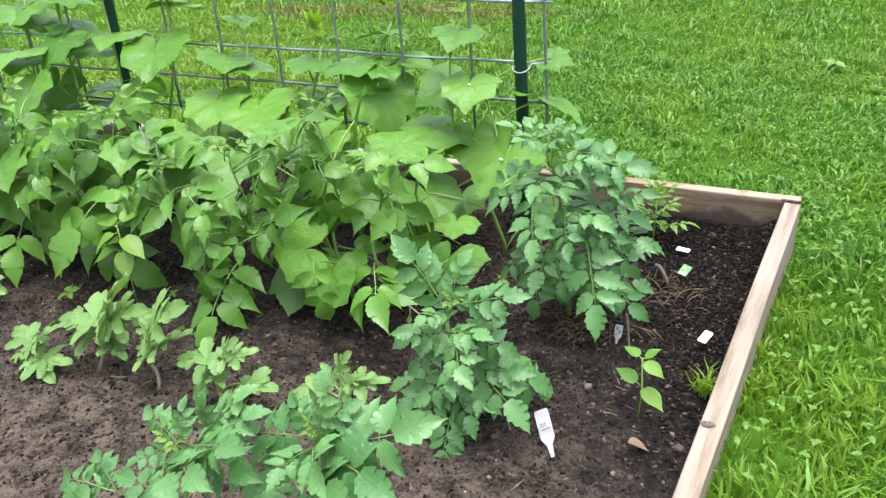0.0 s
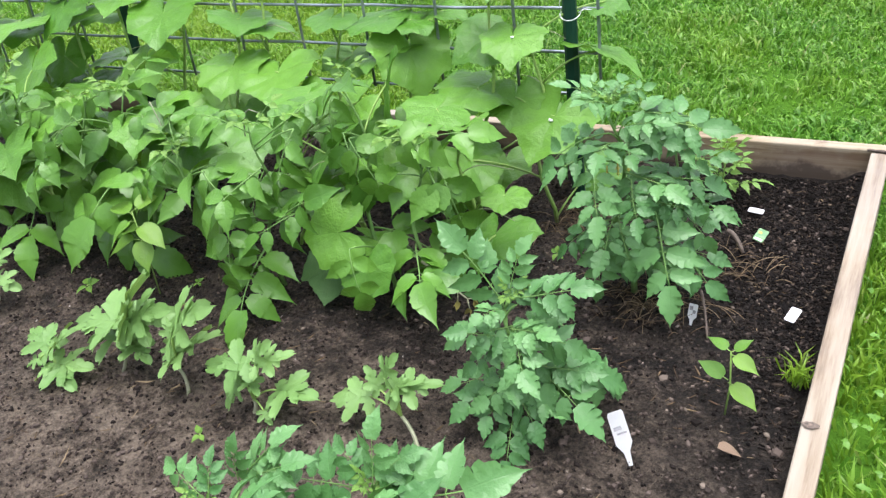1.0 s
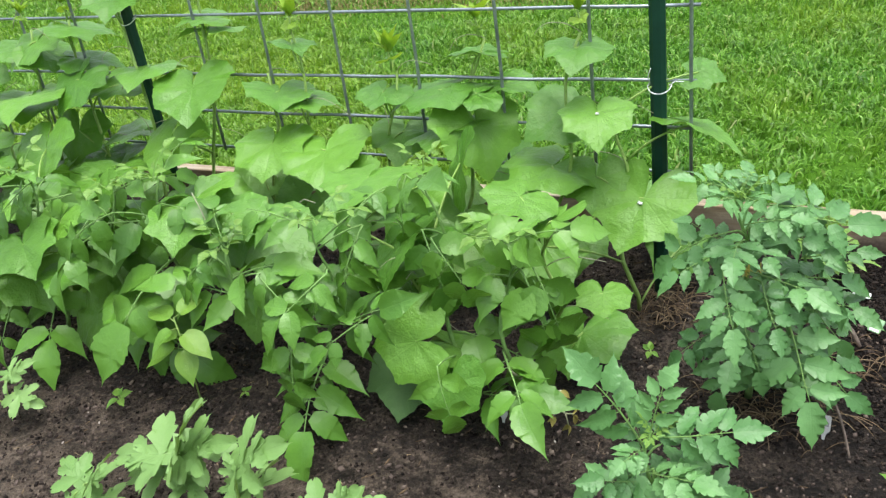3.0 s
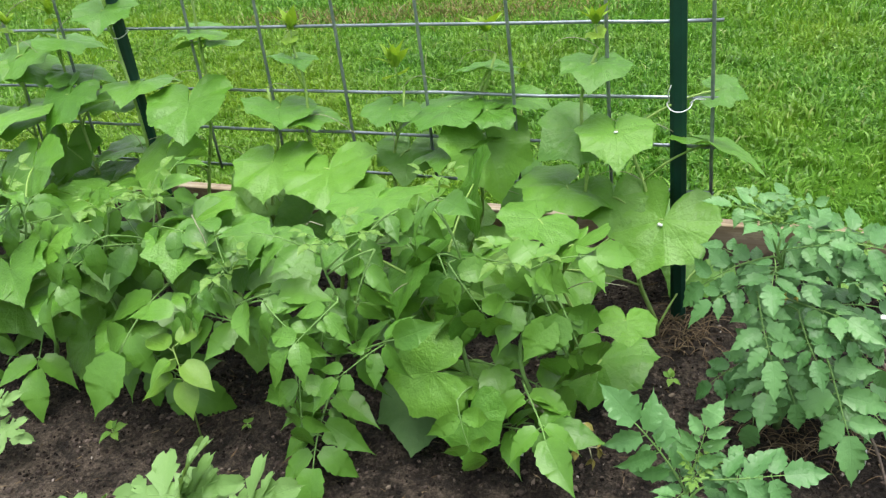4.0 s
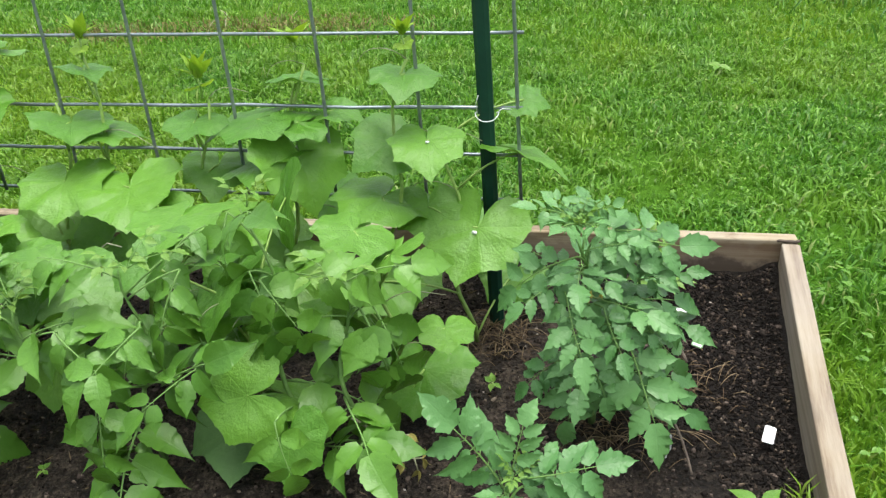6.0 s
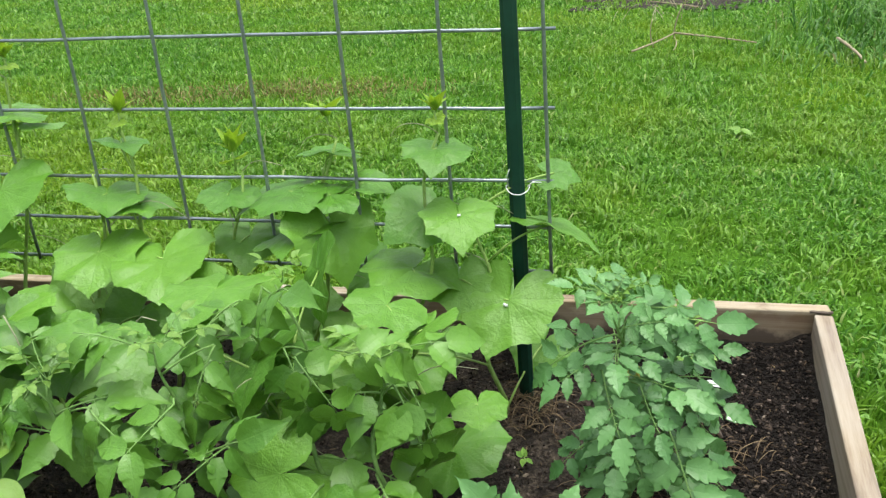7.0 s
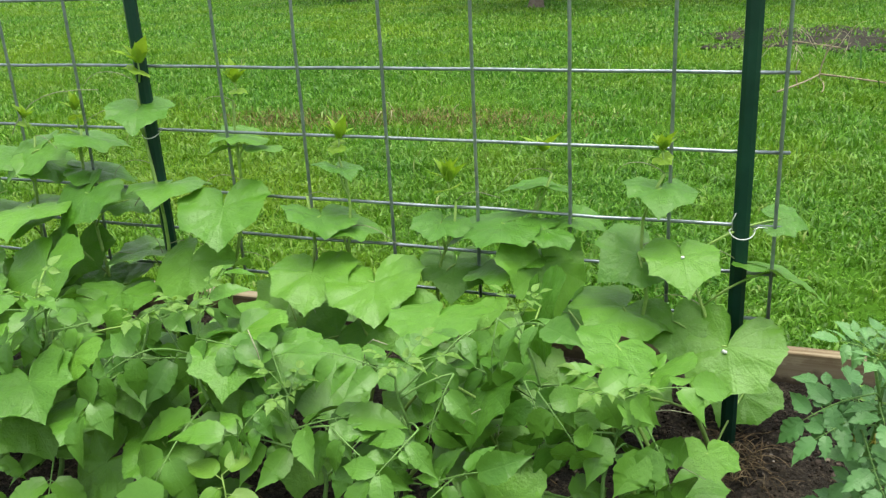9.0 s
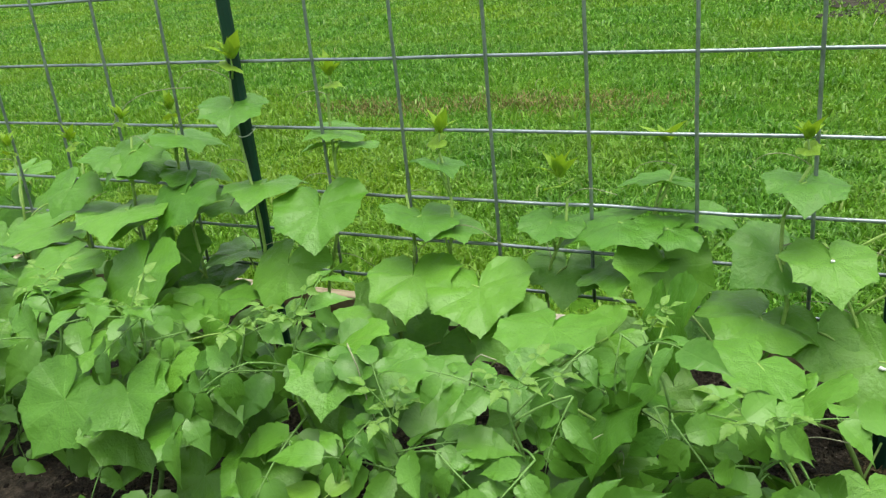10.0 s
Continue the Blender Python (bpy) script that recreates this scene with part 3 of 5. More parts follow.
mud_v, mud_f = [(0.85, 7.3, lawn_height(0.85, 7.3) + 0.012)], []
for k in range(72):
    w = 2 * math.pi * k / 72
    r = 1 + 0.5 * noise.noise((math.cos(w) * 2.3, math.sin(w) * 2.3, 2.0)) + 0.4 * noise.noise((math.cos(w) * 7, math.sin(w) * 7, 4.0))
    x, y = 0.85 + 1.0 * r * math.cos(w), 7.3 + 1.0 * r * math.sin(w)
    mud_v.append((x, y, lawn_height(x, y) + 0.012))
    mud_f.append((0, 1 + k, 1 + (k + 1) % 72))
tagged(new("bare_earth_patch", mesh_of("bare_earth_patch", mud_v, mud_f, MUD)), "bare wet grey earth patch worn in the lawn", "bare earth", kind="structure")


# ---- grass: blades in one mesh a field ----
def blades(name, x, y, z, length, width, lean, rng, material, label):
    n = len(x)
    turn, bow = rng.uniform(0, 2 * np.pi, n), rng.uniform(0.35, 1.0, n) * lean
    head = rng.uniform(0, 2 * np.pi, n)
    dx, dy = np.cos(head), np.sin(head)
    wx, wy = -np.sin(turn) * width * 0.5, np.cos(turn) * width * 0.5
    v = np.empty((n, 5, 3), dtype=np.float32)
    mx, my, mz = x + dx * length * 0.25 * bow, y + dy * length * 0.25 * bow, z + length * 0.58 * (1 - 0.25 * bow)
    tx, ty, tz = x + dx * length * 0.8 * bow, y + dy * length * 0.8 * bow, z + length * (1 - 0.55 * bow)
    for k, (ax, ay, az, s) in enumerate(((x, y, z, -0.7), (x, y, z, 0.7), (mx, my, mz, -1.0), (mx, my, mz, 1.0), (tx, ty, tz, 0.0))):
        v[:, k, 0], v[:, k, 1], v[:, k, 2] = ax + wx * s, ay + wy * s, az
    loops = (np.array([0, 1, 3, 2, 2, 3, 4])[None, :] + 5 * np.arange(n)[:, None]).astype(np.int32)
    me = bpy.data.meshes.new(name)
    me.vertices.add(n * 5)
    me.vertices.foreach_set("co", v.ravel())
    me.loops.add(n * 7)
    me.loops.foreach_set("vertex_index", loops.ravel())
    me.polygons.add(n * 2)
    starts = (np.array([0, 4])[None, :] + 7 * np.arange(n)[:, None]).astype(np.int32)
    me.polygons.foreach_set("loop_start", starts.ravel())
    me.update(calc_edges=True)
    me.materials.append(material)
    return tagged(new(name, me), label, "grass", kind="stuff")


def field(name, seed, box, count, length, width, label, lean=1.3, material=None):
    rng = np.random.default_rng(seed)
    x, y = rng.uniform(box[0], box[1], count), rng.uniform(box[2], box[3], count)
    # tufts: half of the blades gather
    c = rng.integers(0, count, count // 2)
    spread = 0.035 + 0.004 * abs(box[3])
    x[: count // 2] = x[c] + rng.normal(0, spread, count // 2)
    y[: count // 2] = y[c] + rng.normal(0, spread, count // 2)
    mud = ((x - 0.85) / 1.0) ** 2 + ((y - 7.3) / 1.0) ** 2
    thin = np.minimum(((x + 1.65) / 0.75) ** 2 + ((y - 3.2) / 0.3) ** 2, ((x + 2.8) / 0.55) ** 2 + ((y - 3.05) / 0.28) ** 2)
    mud = mud * (1 + 0.9 * np.array([noise.noise((a * 2.2, b * 2.2, 1.0)) for a, b in zip(x, y)]))
    keep = ~in_bed(x, y, 0.043) & ((mud > 0.75) | (rng.uniform(0, 1, count) < 0.42)) & ((thin > 1.2) | (rng.uniform(0, 1, count) < 0.45))
    gaps = np.array([noise.noise((a * 4.2, b * 4.2, 5.0)) for a, b in zip(x, y)])
    keep &= rng.uniform(0, 1, count) < 0.88 + 0.9 * gaps
    x, y = x[keep], y[keep]
    n = len(x)
    z = np.array([lawn_height(a, b) for a, b in zip(x, y)]) - 0.004
    patchy = np.array([noise.noise((a * 1.1, b * 1.1, 9.0)) for a, b in zip(x, y)])
    clumps = np.array([noise.noise((a * 5.5, b * 5.5, 2.0)) + 0.8 * noise.noise((a * 13, b * 13, 6.0)) for a, b in zip(x, y)])
    ln = length * rng.uniform(0.5, 1.25, n) * np.clip(1 + 0.4 * patchy + 0.75 * clumps, 0.35, 2.0)
    wd = width * rng.uniform(0.6, 1.25, n)
    return blades(name, x, y, z, ln, wd, lean, rng, material or GRASS, label)


field("lawn_grass", 11, (-3.6, 2.6, 0.2, 2.6), 125000, 0.055, 0.0086, "thick bright green lawn grass behind the raised bed", 1.15)
field("lawn_grass", 12, (0.4, 2.4, -1.9, 0.2), 60000, 0.066, 0.0066, "thick bright green lawn grass beside the raised bed", 0.85)
field("lawn_grass", 13, (-10.5, 4.5, 2.6, 6.0), 150000, 0.062, 0.0105, "bright green lawn grass", 1.1)
field("lawn_grass", 14, (-16.0, 6.0, 6.0, 12.0), 110000, 0.075, 0.017, "bright green lawn grass further off")
field("lawn_grass", 15, (-28.0, 7.0, 12.0, 24.0), 70000, 0.09, 0.032, "bright green lawn grass far off")
field("lawn_grass", 20, (-30.0, -16.0, 3.0, 12.0), 30000, 0.09, 0.03, "bright green lawn grass far off")
field("lawn_grass", 22, (-16.0, -10.5, 0.0, 6.0), 20000, 0.08, 0.02, "bright green lawn grass further off")
field("lawn_grass", 23, (-40.0, 10.0, 24.0, 36.0), 30000, 0.11, 0.06, "bright green lawn grass far off")
field("lawn_grass", 16, (-10.0, -3.0, 0.0, 2.6), 26000, 0.065, 0.011, "bright green lawn grass at the end of the bed")

field("lawn_grass", 17, (-6.0, 3.0, -4.5, -1.6), 24000, 0.065, 0.018, "green lawn grass in front of the bed")
field("lawn_grass", 18, (-6.0, -2.9, -1.6, 0.2), 12000, 0.065, 0.015, "green lawn grass at the end of the bed")
field("lawn_grass", 19, (2.4, 6.0, -4.5, 2.6), 26000, 0.065, 0.018, "green lawn grass further along")

field("long_grass", 101, (-3.6, 2.6, 0.2, 2.6), 5000, 0.085, 0.0065, "longer light green grass blades lying over the lawn", 1.55, GRASS_LONG)
field("long_grass", 102, (0.4, 2.4, -1.9, 0.2), 2600, 0.085, 0.006, "longer light green grass blades lying over the lawn", 1.55, GRASS_LONG)
field("long_grass", 103, (-7.0, 4.5, 2.6, 6.0), 5000, 0.1, 0.01, "longer light green grass blades lying over the lawn", 1.5, GRASS_LONG)

field("lawn_grass", 24, (-14.0, 10.0, -12.0, -4.5), 22000, 0.09, 0.04, "green lawn grass in front of the bed")
field("lawn_grass", 25, (6.0, 14.0, -4.5, 24.0), 26000, 0.09, 0.036, "green lawn grass further along")
field("lawn_grass", 26, (-14.0, -6.0, -4.5, 0.0), 12000, 0.085, 0.024, "green lawn grass past the end of the bed")

rng = np.random.default_rng(21)
tn = 2600
pick = rng.uniform(0, 1, tn) < 0.6
tx = np.where(pick, rng.normal(-1.65, 0.42, tn), rng.normal(-2.8, 0.3, tn))
ty = np.where(pick, rng.normal(3.2, 0.16, tn), rng.normal(3.05, 0.15, tn))
blades("dry_grass", tx, ty, np.full(tn, GROUND_Z), 0.055 * rng.uniform(0.5, 1.3, tn), np.full(tn, 0.006), 1.3, rng, TAN, "thin tan and reddish grass in a worn patch of lawn")


# ---- raised bed ----
def plank(name, bed, a, b, thick, z0, z1, out, drop=0.0, material=None):
    """A sawn plank from a to b (inner line), thick towards out, its ends cut square, edges eased."""
    a, b = Vector((*a, 0)), Vector((*b, 0))
    run = (b - a).length
    bm = bmesh.new()
    bmesh.ops.create_cube(bm, size=1.0)
    bmesh.ops.scale(bm, vec=(run, thick, z1 - z0), verts=bm.verts)
    long_edges = [e for e in bm.edges if abs((e.verts[0].co - e.verts[1].co).x) > run * 0.9]
    bmesh.ops.subdivide_edges(bm, edges=long_edges, cuts=24)
    rng = random.Random(int(run * 1000))
    seedz = rng.uniform(0, 50)
    for v in bm.verts:
        v.co.y += 0.004 * noise.noise((v.co.x * 1.4, seedz, 0))
        v.co.z += 0.003 * noise.noise((v.co.x * 2.1, 5, seedz)) - drop * (v.co.x / run + 0.5)
    sharp = [e for e in bm.edges if len(e.link_faces) == 2 and e.calc_face_angle(0) > 1.0]
    bmesh.ops.bevel(bm, geom=sharp, offset=0.0035, segments=2, affect="EDGES", profile=0.5)
    d = (b - a).normalized()
    mid = (a + b) / 2 + Vector((*out, 0)).normalized() * (thick / 2)
    m = Matrix.Translation((mid.x, mid.y, (z0 + z1) / 2)) @ Matrix.Rotation(math.atan2(d.y, d.x), 4, "Z")
    return part(name, bm, material or WOOD, bed, m=m)


raised_bed = thing("raised_bed", (-1.2, -0.7, GROUND_Z), "raised garden bed of weathered pine planks on the lawn", "garden bed")
yb, yf, xl = BED["back"], BED["front"], BED["left"]
back_plank = plank("back_plank", raised_bed, (xl - 0.04, yb), (0.643, yb), 0.038, -0.035, 0.121, (0, 1))
side_plank = plank("side_plank", raised_bed, (side_x(yb - 0.009), yb - 0.009), (side_x(yf), yf), 0.041, -0.02, 0.119, (1, -SLANT), 0.13, WOOD_DRY)
plank("side_plank", raised_bed, (xl, yb - 0.002), (xl, yf), 0.038, -0.035, 0.118, (-1, 0))
plank("front_plank", raised_bed, (xl - 0.04, yf - 0.002), (side_x(yf) + 0.04, yf - 0.002), 0.038, -0.035, 0.12, (0, -1))
kx, ky = 0.532, -0.712
kv, kf = [(kx, ky, 0)], []
for k in range(18):
    w = 2 * math.pi * k / 18
    r = 1 + 0.35 * noise.noise((math.cos(w) * 2, math.sin(w) * 2, 6.0))
    kv.append((kx + 0.014 * r * math.cos(w), ky + 0.008 * r * math.sin(w), 0))
    kf.append((0, 1 + k, 1 + (k + 1) % 18))
child("knot", mesh_of("knot", kv, kf, plain_shader("dark_knot", (0.012, 0.01, 0.009), (0.2, 0.15, 0.11), 120, 0.7)), side_plank, Matrix.Translation((0, 0, 0.0565)), "dark knot in the weathered plank")
wv, wf = [], []
tube(wv, wf, [(0.595 + 0.0062 * k, 0.2125 + 0.0022 * math.sin(k * 0.9), 0.1205 + 0.001 * math.sin(k * 1.7)) for k in range(9)], 0.0034, 0.0042, 6)
child("bark_edge", mesh_of("bark_edge", wv, wf, GREY_STEM), back_plank, label="strip of dark bark left on the plank's edge")
for (nx, ny, nz) in ((0.612, 0.2545, 0.085), (0.612, 0.2545, 0.03)):
    bm = bmesh.new()
    bmesh.ops.create_cone(bm, cap_ends=True, segments=10, radius1=0.0045, radius2=0.004, depth=0.003)
    part("screw_head", bm, GREY, back_plank, m=Matrix.Translation((nx, ny, nz)) @ pose(0, 0, 0, 90, 0, 0))


# ---- trellis: welded wire panel tied to two steel posts ----
panel = thing("trellis", (-1.6, 0, 0.305), "galvanised welded wire livestock panel used as a trellis", "trellis")
LEVELS = [0.305, 0.407, 0.509, 0.661, 0.813, 0.966, 1.118, 1.27]
COLUMNS = [-0.2032 * k for k in range(15)]
for k, z in enumerate(LEVELS):
    v, f = [], []
    tube(v, f, [(0.012 - s * 2.87 / 24, 0.004 * noise.noise((s * 0.4, k, 0)), z + 0.0035 * noise.noise((s * 0.5, k * 3.0, 2))) for s in range(25)], 0.0038, 0.0038, 8)
    child("wire", mesh_of("wire", v, f, GALV), panel)
for k, x in enumerate(COLUMNS):
    v, f = [], []
    tube(v, f, [(x + 0.002 * noise.noise((s * 0.5, k * 2.0, 1)) - 0.035 * (1 - min(k, 8) / 5) * (s * 0.98 / 12 - 0.22), -0.0052 + 0.003 * noise.noise((s * 0.5, k, 8)), 0.297 + s * 0.98 / 12) for s in range(13)], 0.0038, 0.0038, 8)
    child("wire", mesh_of("wire", v, f, GALV), panel)


def fence_post(top, foot, label):
    """A green enamelled steel post: a folded channel with two lips and a pointed foot in the soil."""
    post = thing("steel_post", foot, label, "fence post", "posts of the trellis")
    prof = [(-0.016, 0.011), (-0.016, 0.002), (-0.0075, -0.005), (0.0075, -0.005), (0.016, 0.002), (0.016, 0.011), (0.0125, 0.011), (0.0125, 0.004), (0.006, -0.001), (-0.006, -0.001), (-0.0125, 0.004), (-0.0125, 0.011)]
    a, b = Vector(foot) - Vector((0, 0, 0.1)), Vector(top)
    bm = bmesh.new()
    rings = []
    for s in range(14):
        p = a.lerp(b, s / 13)
        rings.append([bm.verts.new((p.x + q[0], p.y + q[1], p.z)) for q in prof])
    for r0, r1 in zip(rings, rings[1:]):
        for i in range(len(prof)):
            j = (i + 1) % len(prof)
            bm.faces.new((r0[i], r0[j], r1[j], r1[i]))
    bm.faces.new(rings[-1])
    bm.faces.new(rings[0][::-1])
    bmesh.ops.recalc_face_normals(bm, faces=bm.faces)
    part("channel", bm, POST, post)
    return post


fence_post((-0.094, -0.02, 1.42), (-0.043, -0.022, 0.0), "dark green enamelled steel post with a wire tie")
fence_post((-1.418, -0.02, 1.42), (-1.424, -0.022, 0.0), "dark green enamelled steel post among cucumber vines")

for px, pz in ((-0.061, 0.505), (-1.42, 0.66)):
    tie = thing("wire_tie", (px, -0.02, pz), "thin bare wire twisted round the post and panel", "wire tie")
    v, f = [], []
    loop = [(px + 0.021 * math.cos(w) * (1.15 if w < 3.2 else 1), -0.016 - 0.019 * math.sin(w), pz - 0.014 * max(0, math.sin(w))) for w in np.linspace(-0.3, 3.5, 16)]
    tube(v, f, loop, 0.0012, 0.0012, 5)
    tube(v, f, [(px - 0.019, -0.024, pz + 0.0), (px - 0.021, -0.03, pz + 0.022), (px - 0.015, -0.033, pz + 0.04)], 0.001, 0.001, 5)
    tube(v, f, [(px + 0.02, -0.02, pz), (px + 0.03, -0.012, pz + 0.006), (px + 0.05, -0.006, pz + 0.003)], 0.0012, 0.001, 5)
    child("twisted_wire", mesh_of("twisted_wire", v, f, TIE), tie)


# ---- cucumber vines ----
def growing_tip(vine, place, size, rng):
    """The upright folded young leaves at a vine's end, on a last piece of stem."""
    p = Vector(place)
    top = p + Vector((rng.uniform(-0.012, 0.012), -0.004, 0.045))
    v, f = [], []
    tube(v, f, [p, p.lerp(top, 0.5) + Vector((0.003, 0, 0)), top], 0.0026, 0.0018, 6)
    child("shoot", mesh_of("shoot", v, f, STEM), vine)
    for k in range(7):
        child("bud_leaf", BUD_LEAVES[k % 3], vine, facing(top, 51 * k + rng.uniform(-20, 20), rng.uniform(-86, -40), size * rng.uniform(1.1, 1.8), 0, (0.1, 0.2, 1)))
    child("young_leaf", YOUNG_LEAVES[rng.randrange(3)], vine, facing(p.lerp(top, 0.6), rng.uniform(-170, -10), rng.uniform(-30, 15), size * 0.75))


def tendril(v, f, a, rng, reach=0.13):
    w = rng.uniform(0, 6.28)
    p = Vector(a)
    pts = [p.copy()]
    d = Vector((math.cos(w), 0.4 * math.sin(w), rng.uniform(0.2, 0.9))).normalized()
    for k in range(12):
        p = p + d * (reach / 12)
        d = (d + Vector((0.0, 0.0, -0.13)) + Vector((-d.z, 0, d.x)) * 0.12 * (k > 6)).normalized()
        pts.append(p.copy())
    tube(v, f, pts, 0.0011, 0.0006, 4)


def vine(base, top, leaves, seed, fill=8, fill_y=(-0.2, 0.12), fill_z=(0.05, 0.24), tip=0.05, old=(), spots=(), strands=()):
    """A cucumber plant: base and top of its main stem, its well seen leaves (x, y, z, azimuth, dip, size, roll), and the rest of its leaves under them."""
    rng = random.Random(seed)
    root = thing("cucumber_vine", base, "young cucumber vine with broad green leaves climbing the panel", "cucumber plant", "cucumber vines")
    b, t = Vector(base), Vector(top)
    stem_pts = [b.lerp(t, s / 12) + Vector((0.02 * math.sin(s * 0.9 + seed), 0.012 * math.cos(s * 1.1 + seed), 0)) for s in range(13)]
    v, f = [], []
    tube(v, f, stem_pts, 0.0055, 0.003, 7)
    every = [(l, k in old) for k, l in enumerate(leaves)]
    for _ in range(int(fill * 0.65)):
        z = rng.uniform(*fill_z)
        y = rng.uniform(*fill_y)
        x = b.x + (t.x - b.x) * z / max(0.1, t.z) + rng.uniform(-0.17, 0.17)
        every.append(((x, y, z, rng.uniform(-165, -15), rng.uniform(10, 45), rng.uniform(0.065, 0.11), rng.uniform(-20, 20)), False))
    for (x, y, z, az, dip, size, roll), worn in every:
        lib = OLD_LEAVES if worn else CUKE_LEAVES
        child("leaf", lib[rng.randrange(len(lib))], root, facing((x, y, z), az, dip, size, roll))
        s = max(0.02, min(0.97, (z - 0.07 - b.z) / max(0.05, t.z - b.z)))
        k = int(s * 12)
        a = stem_pts[k].lerp(stem_pts[min(12, k + 1)], s * 12 - k)
        tube(v, f, arc(a, (x, y, z), (0, -0.015, 0.02), 7), 0.0028, 0.002, 5)
    child("stem", mesh_of("stem", v, f, STEM), root)
    for k in range(3):
        v, f = [], []
        tendril(v, f, stem_pts[6 + 3 * k], rng, rng.uniform(0.08, 0.16))
        child("tendril", mesh_of("tendril", v, f, STEM_PALE), root)
    for line in strands:
        v, f = [], []
        tube(v, f, line, 0.0014, 0.001, 5)
        child("tendril", mesh_of("tendril", v, f, STEM_PALE), root)
    for k in spots:
        x, y, z, az, dip, size, roll = leaves[k]
        v, f = [], []
        tube(v, f, [(-0.035, 0.12, 0.04), (0.0, 0.13, 0.045), (0.04, 0.12, 0.04)], 0.022, 0.03, 8)
        child("dropping", mesh_of("dropping", v, f, LABEL), root, facing((x, y, z), az, dip, size, roll), "small white splash on the leaf")
    if tip:
        growing_tip(root, t, tip, rng)
    return root


vine((-0.1, -0.1, 0), (-0.14, -0.03, 0.46), [(-0.172, -0.096, 0.472, -75, 14, 0.086, -8), (-0.072, -0.118, 0.295, -110, 37, 0.118, 2), (0.004, -0.004, 0.415, -12, 9, 0.105, -44), (0.01, 0.02, 0.52, -1, 2, 0.051, -3), (-0.18, -0.08, 0.32, -85, 35, 0.08, 0)], 1, fill=4, fill_z=(0.06, 0.22), tip=0, spots=(0, 1))
vine((-0.3, -0.1, 0), (-0.22, -0.03, 0.62), [(-0.22, -0.04, 0.59, -87, 5, 0.076, -7), (-0.26, -0.03, 0.444, -130, 9, 0.09, -12), (-0.28, -0.07, 0.335, -118, 2, 0.112, 4)], 2, fill=7, tip=0.03)
vine((-0.52, -0.12, 0), (-0.47, 0.04, 0.59), [(-0.47, 0.06, 0.55, -171, -8, 0.094, 33), (-0.53, -0.05, 0.41, -93, -6, 0.104, 19), (-0.45, -0.07, 0.42, -45, 50, 0.11, -25), (-0.45, -0.05, 0.49, -138, -5, 0.069, 9), (-0.55, -0.03, 0.49, -158, 6, 0.111, 25), (-0.4, 0.03, 0.49, -6, 2, 0.064, -20)], 3, fill=7, tip=0.035)
vine((-0.7, -0.1, 0), (-0.67, -0.02, 0.53), [(-0.68, -0.05, 0.49, -91, 10, 0.068, -3), (-0.66, -0.02, 0.38, -81, 21, 0.085, -8)], 4, fill=7, tip=0.045)
vine((-0.85, -0.1, 0), (-0.94, 0.0, 0.61), [(-0.94, 0.0, 0.59, -39, 2, 0.059, -27), (-0.81, -0.14, 0.372, -72, 16, 0.112, 4), (-0.737, -0.184, 0.312, -60, 34, 0.084, 14), (-0.93, -0.02, 0.46, 16, 8, 0.098, -28)], 5, fill=6, tip=0.035)
vine((-1.05, -0.1, 0), (-1.0, -0.03, 0.52), [(-0.965, -0.13, 0.378, -76, 16, 0.108, -4), (-0.97, -0.05, 0.485, -60, 4, 0.09, -20), (-1.08, -0.04, 0.26, -90, 31, 0.092, -18)], 6, fill=6, tip=0)
vine((-1.24, -0.1, 0), (-1.19, 0.02, 0.73), [(-1.19, 0.02, 0.65, -141, -8, 0.074, 17), (-1.2, -0.09, 0.505, -72, 27, 0.11, 2), (-1.29, -0.12, 0.37, -95, 33, 0.109, 5), (-1.19, 0.03, 0.62, 95, 10, 0.1, 0)], 7, fill=7, tip=0.035)
vine((-1.38, -0.1, 0), (-1.42, -0.03, 0.78), [(-1.42, -0.05, 0.72, -67, 18, 0.08, -13), (-1.37, -0.05, 0.54, -77, -6, 0.102, -7), (-1.48, -0.02, 0.35, -137, -5, 0.105, 20), (-1.45, -0.2, 0.3, -83, 2, 0.105, -3)], 8, fill=7, tip=0.045, strands=[[(-1.457, -0.05, 0.508), (-1.478, -0.052, 0.48), (-1.483, -0.05, 0.456), (-1.457, -0.055, 0.421), (-1.431, -0.05, 0.386), (-1.423, -0.05, 0.349)]])
vine((-1.58, -0.1, 0), (-1.64, -0.01, 0.66), [(-1.62, -0.01, 0.64, 31, 16, 0.1, -24), (-1.63, -0.0, 0.55, 35, 11, 0.094, -16), (-1.67, -0.07, 0.36, -87, 53, 0.091, -6), (-1.6, -0.06, 0.29, -71, 16, 0.067, -12), (-1.57, -0.1, 0.52, -116, 30, 0.101, -1), (-1.52, -0.02, 0.48, -131, -3, 0.093, 12)], 9, fill=8, fill_z=(0.08, 0.33), tip=0.03, strands=[[(-1.847, -0.02, 0.638), (-1.833, -0.02, 0.66), (-1.813, -0.02, 0.682), (-1.763, -0.02, 0.721), (-1.72, -0.02, 0.739), (-1.676, -0.02, 0.75), (-1.61, -0.02, 0.757), (-1.55, -0.02, 0.758)]])
vine((-1.76, -0.12, 0), (-1.78, -0.03, 0.64), [(-1.83, -0.05, 0.59, -128, -8, 0.073, 3), (-1.74, -0.05, 0.61, -124, 21, 0.098, 1), (-1.75, -0.03, 0.58, 30, 25, 0.094, -10), (-1.71, -0.15, 0.49, -68, -8, 0.133, -7), (-1.82, -0.07, 0.45, -58, 7, 0.115, -14)], 10, fill=8, fill_z=(0.08, 0.33), tip=0.03)
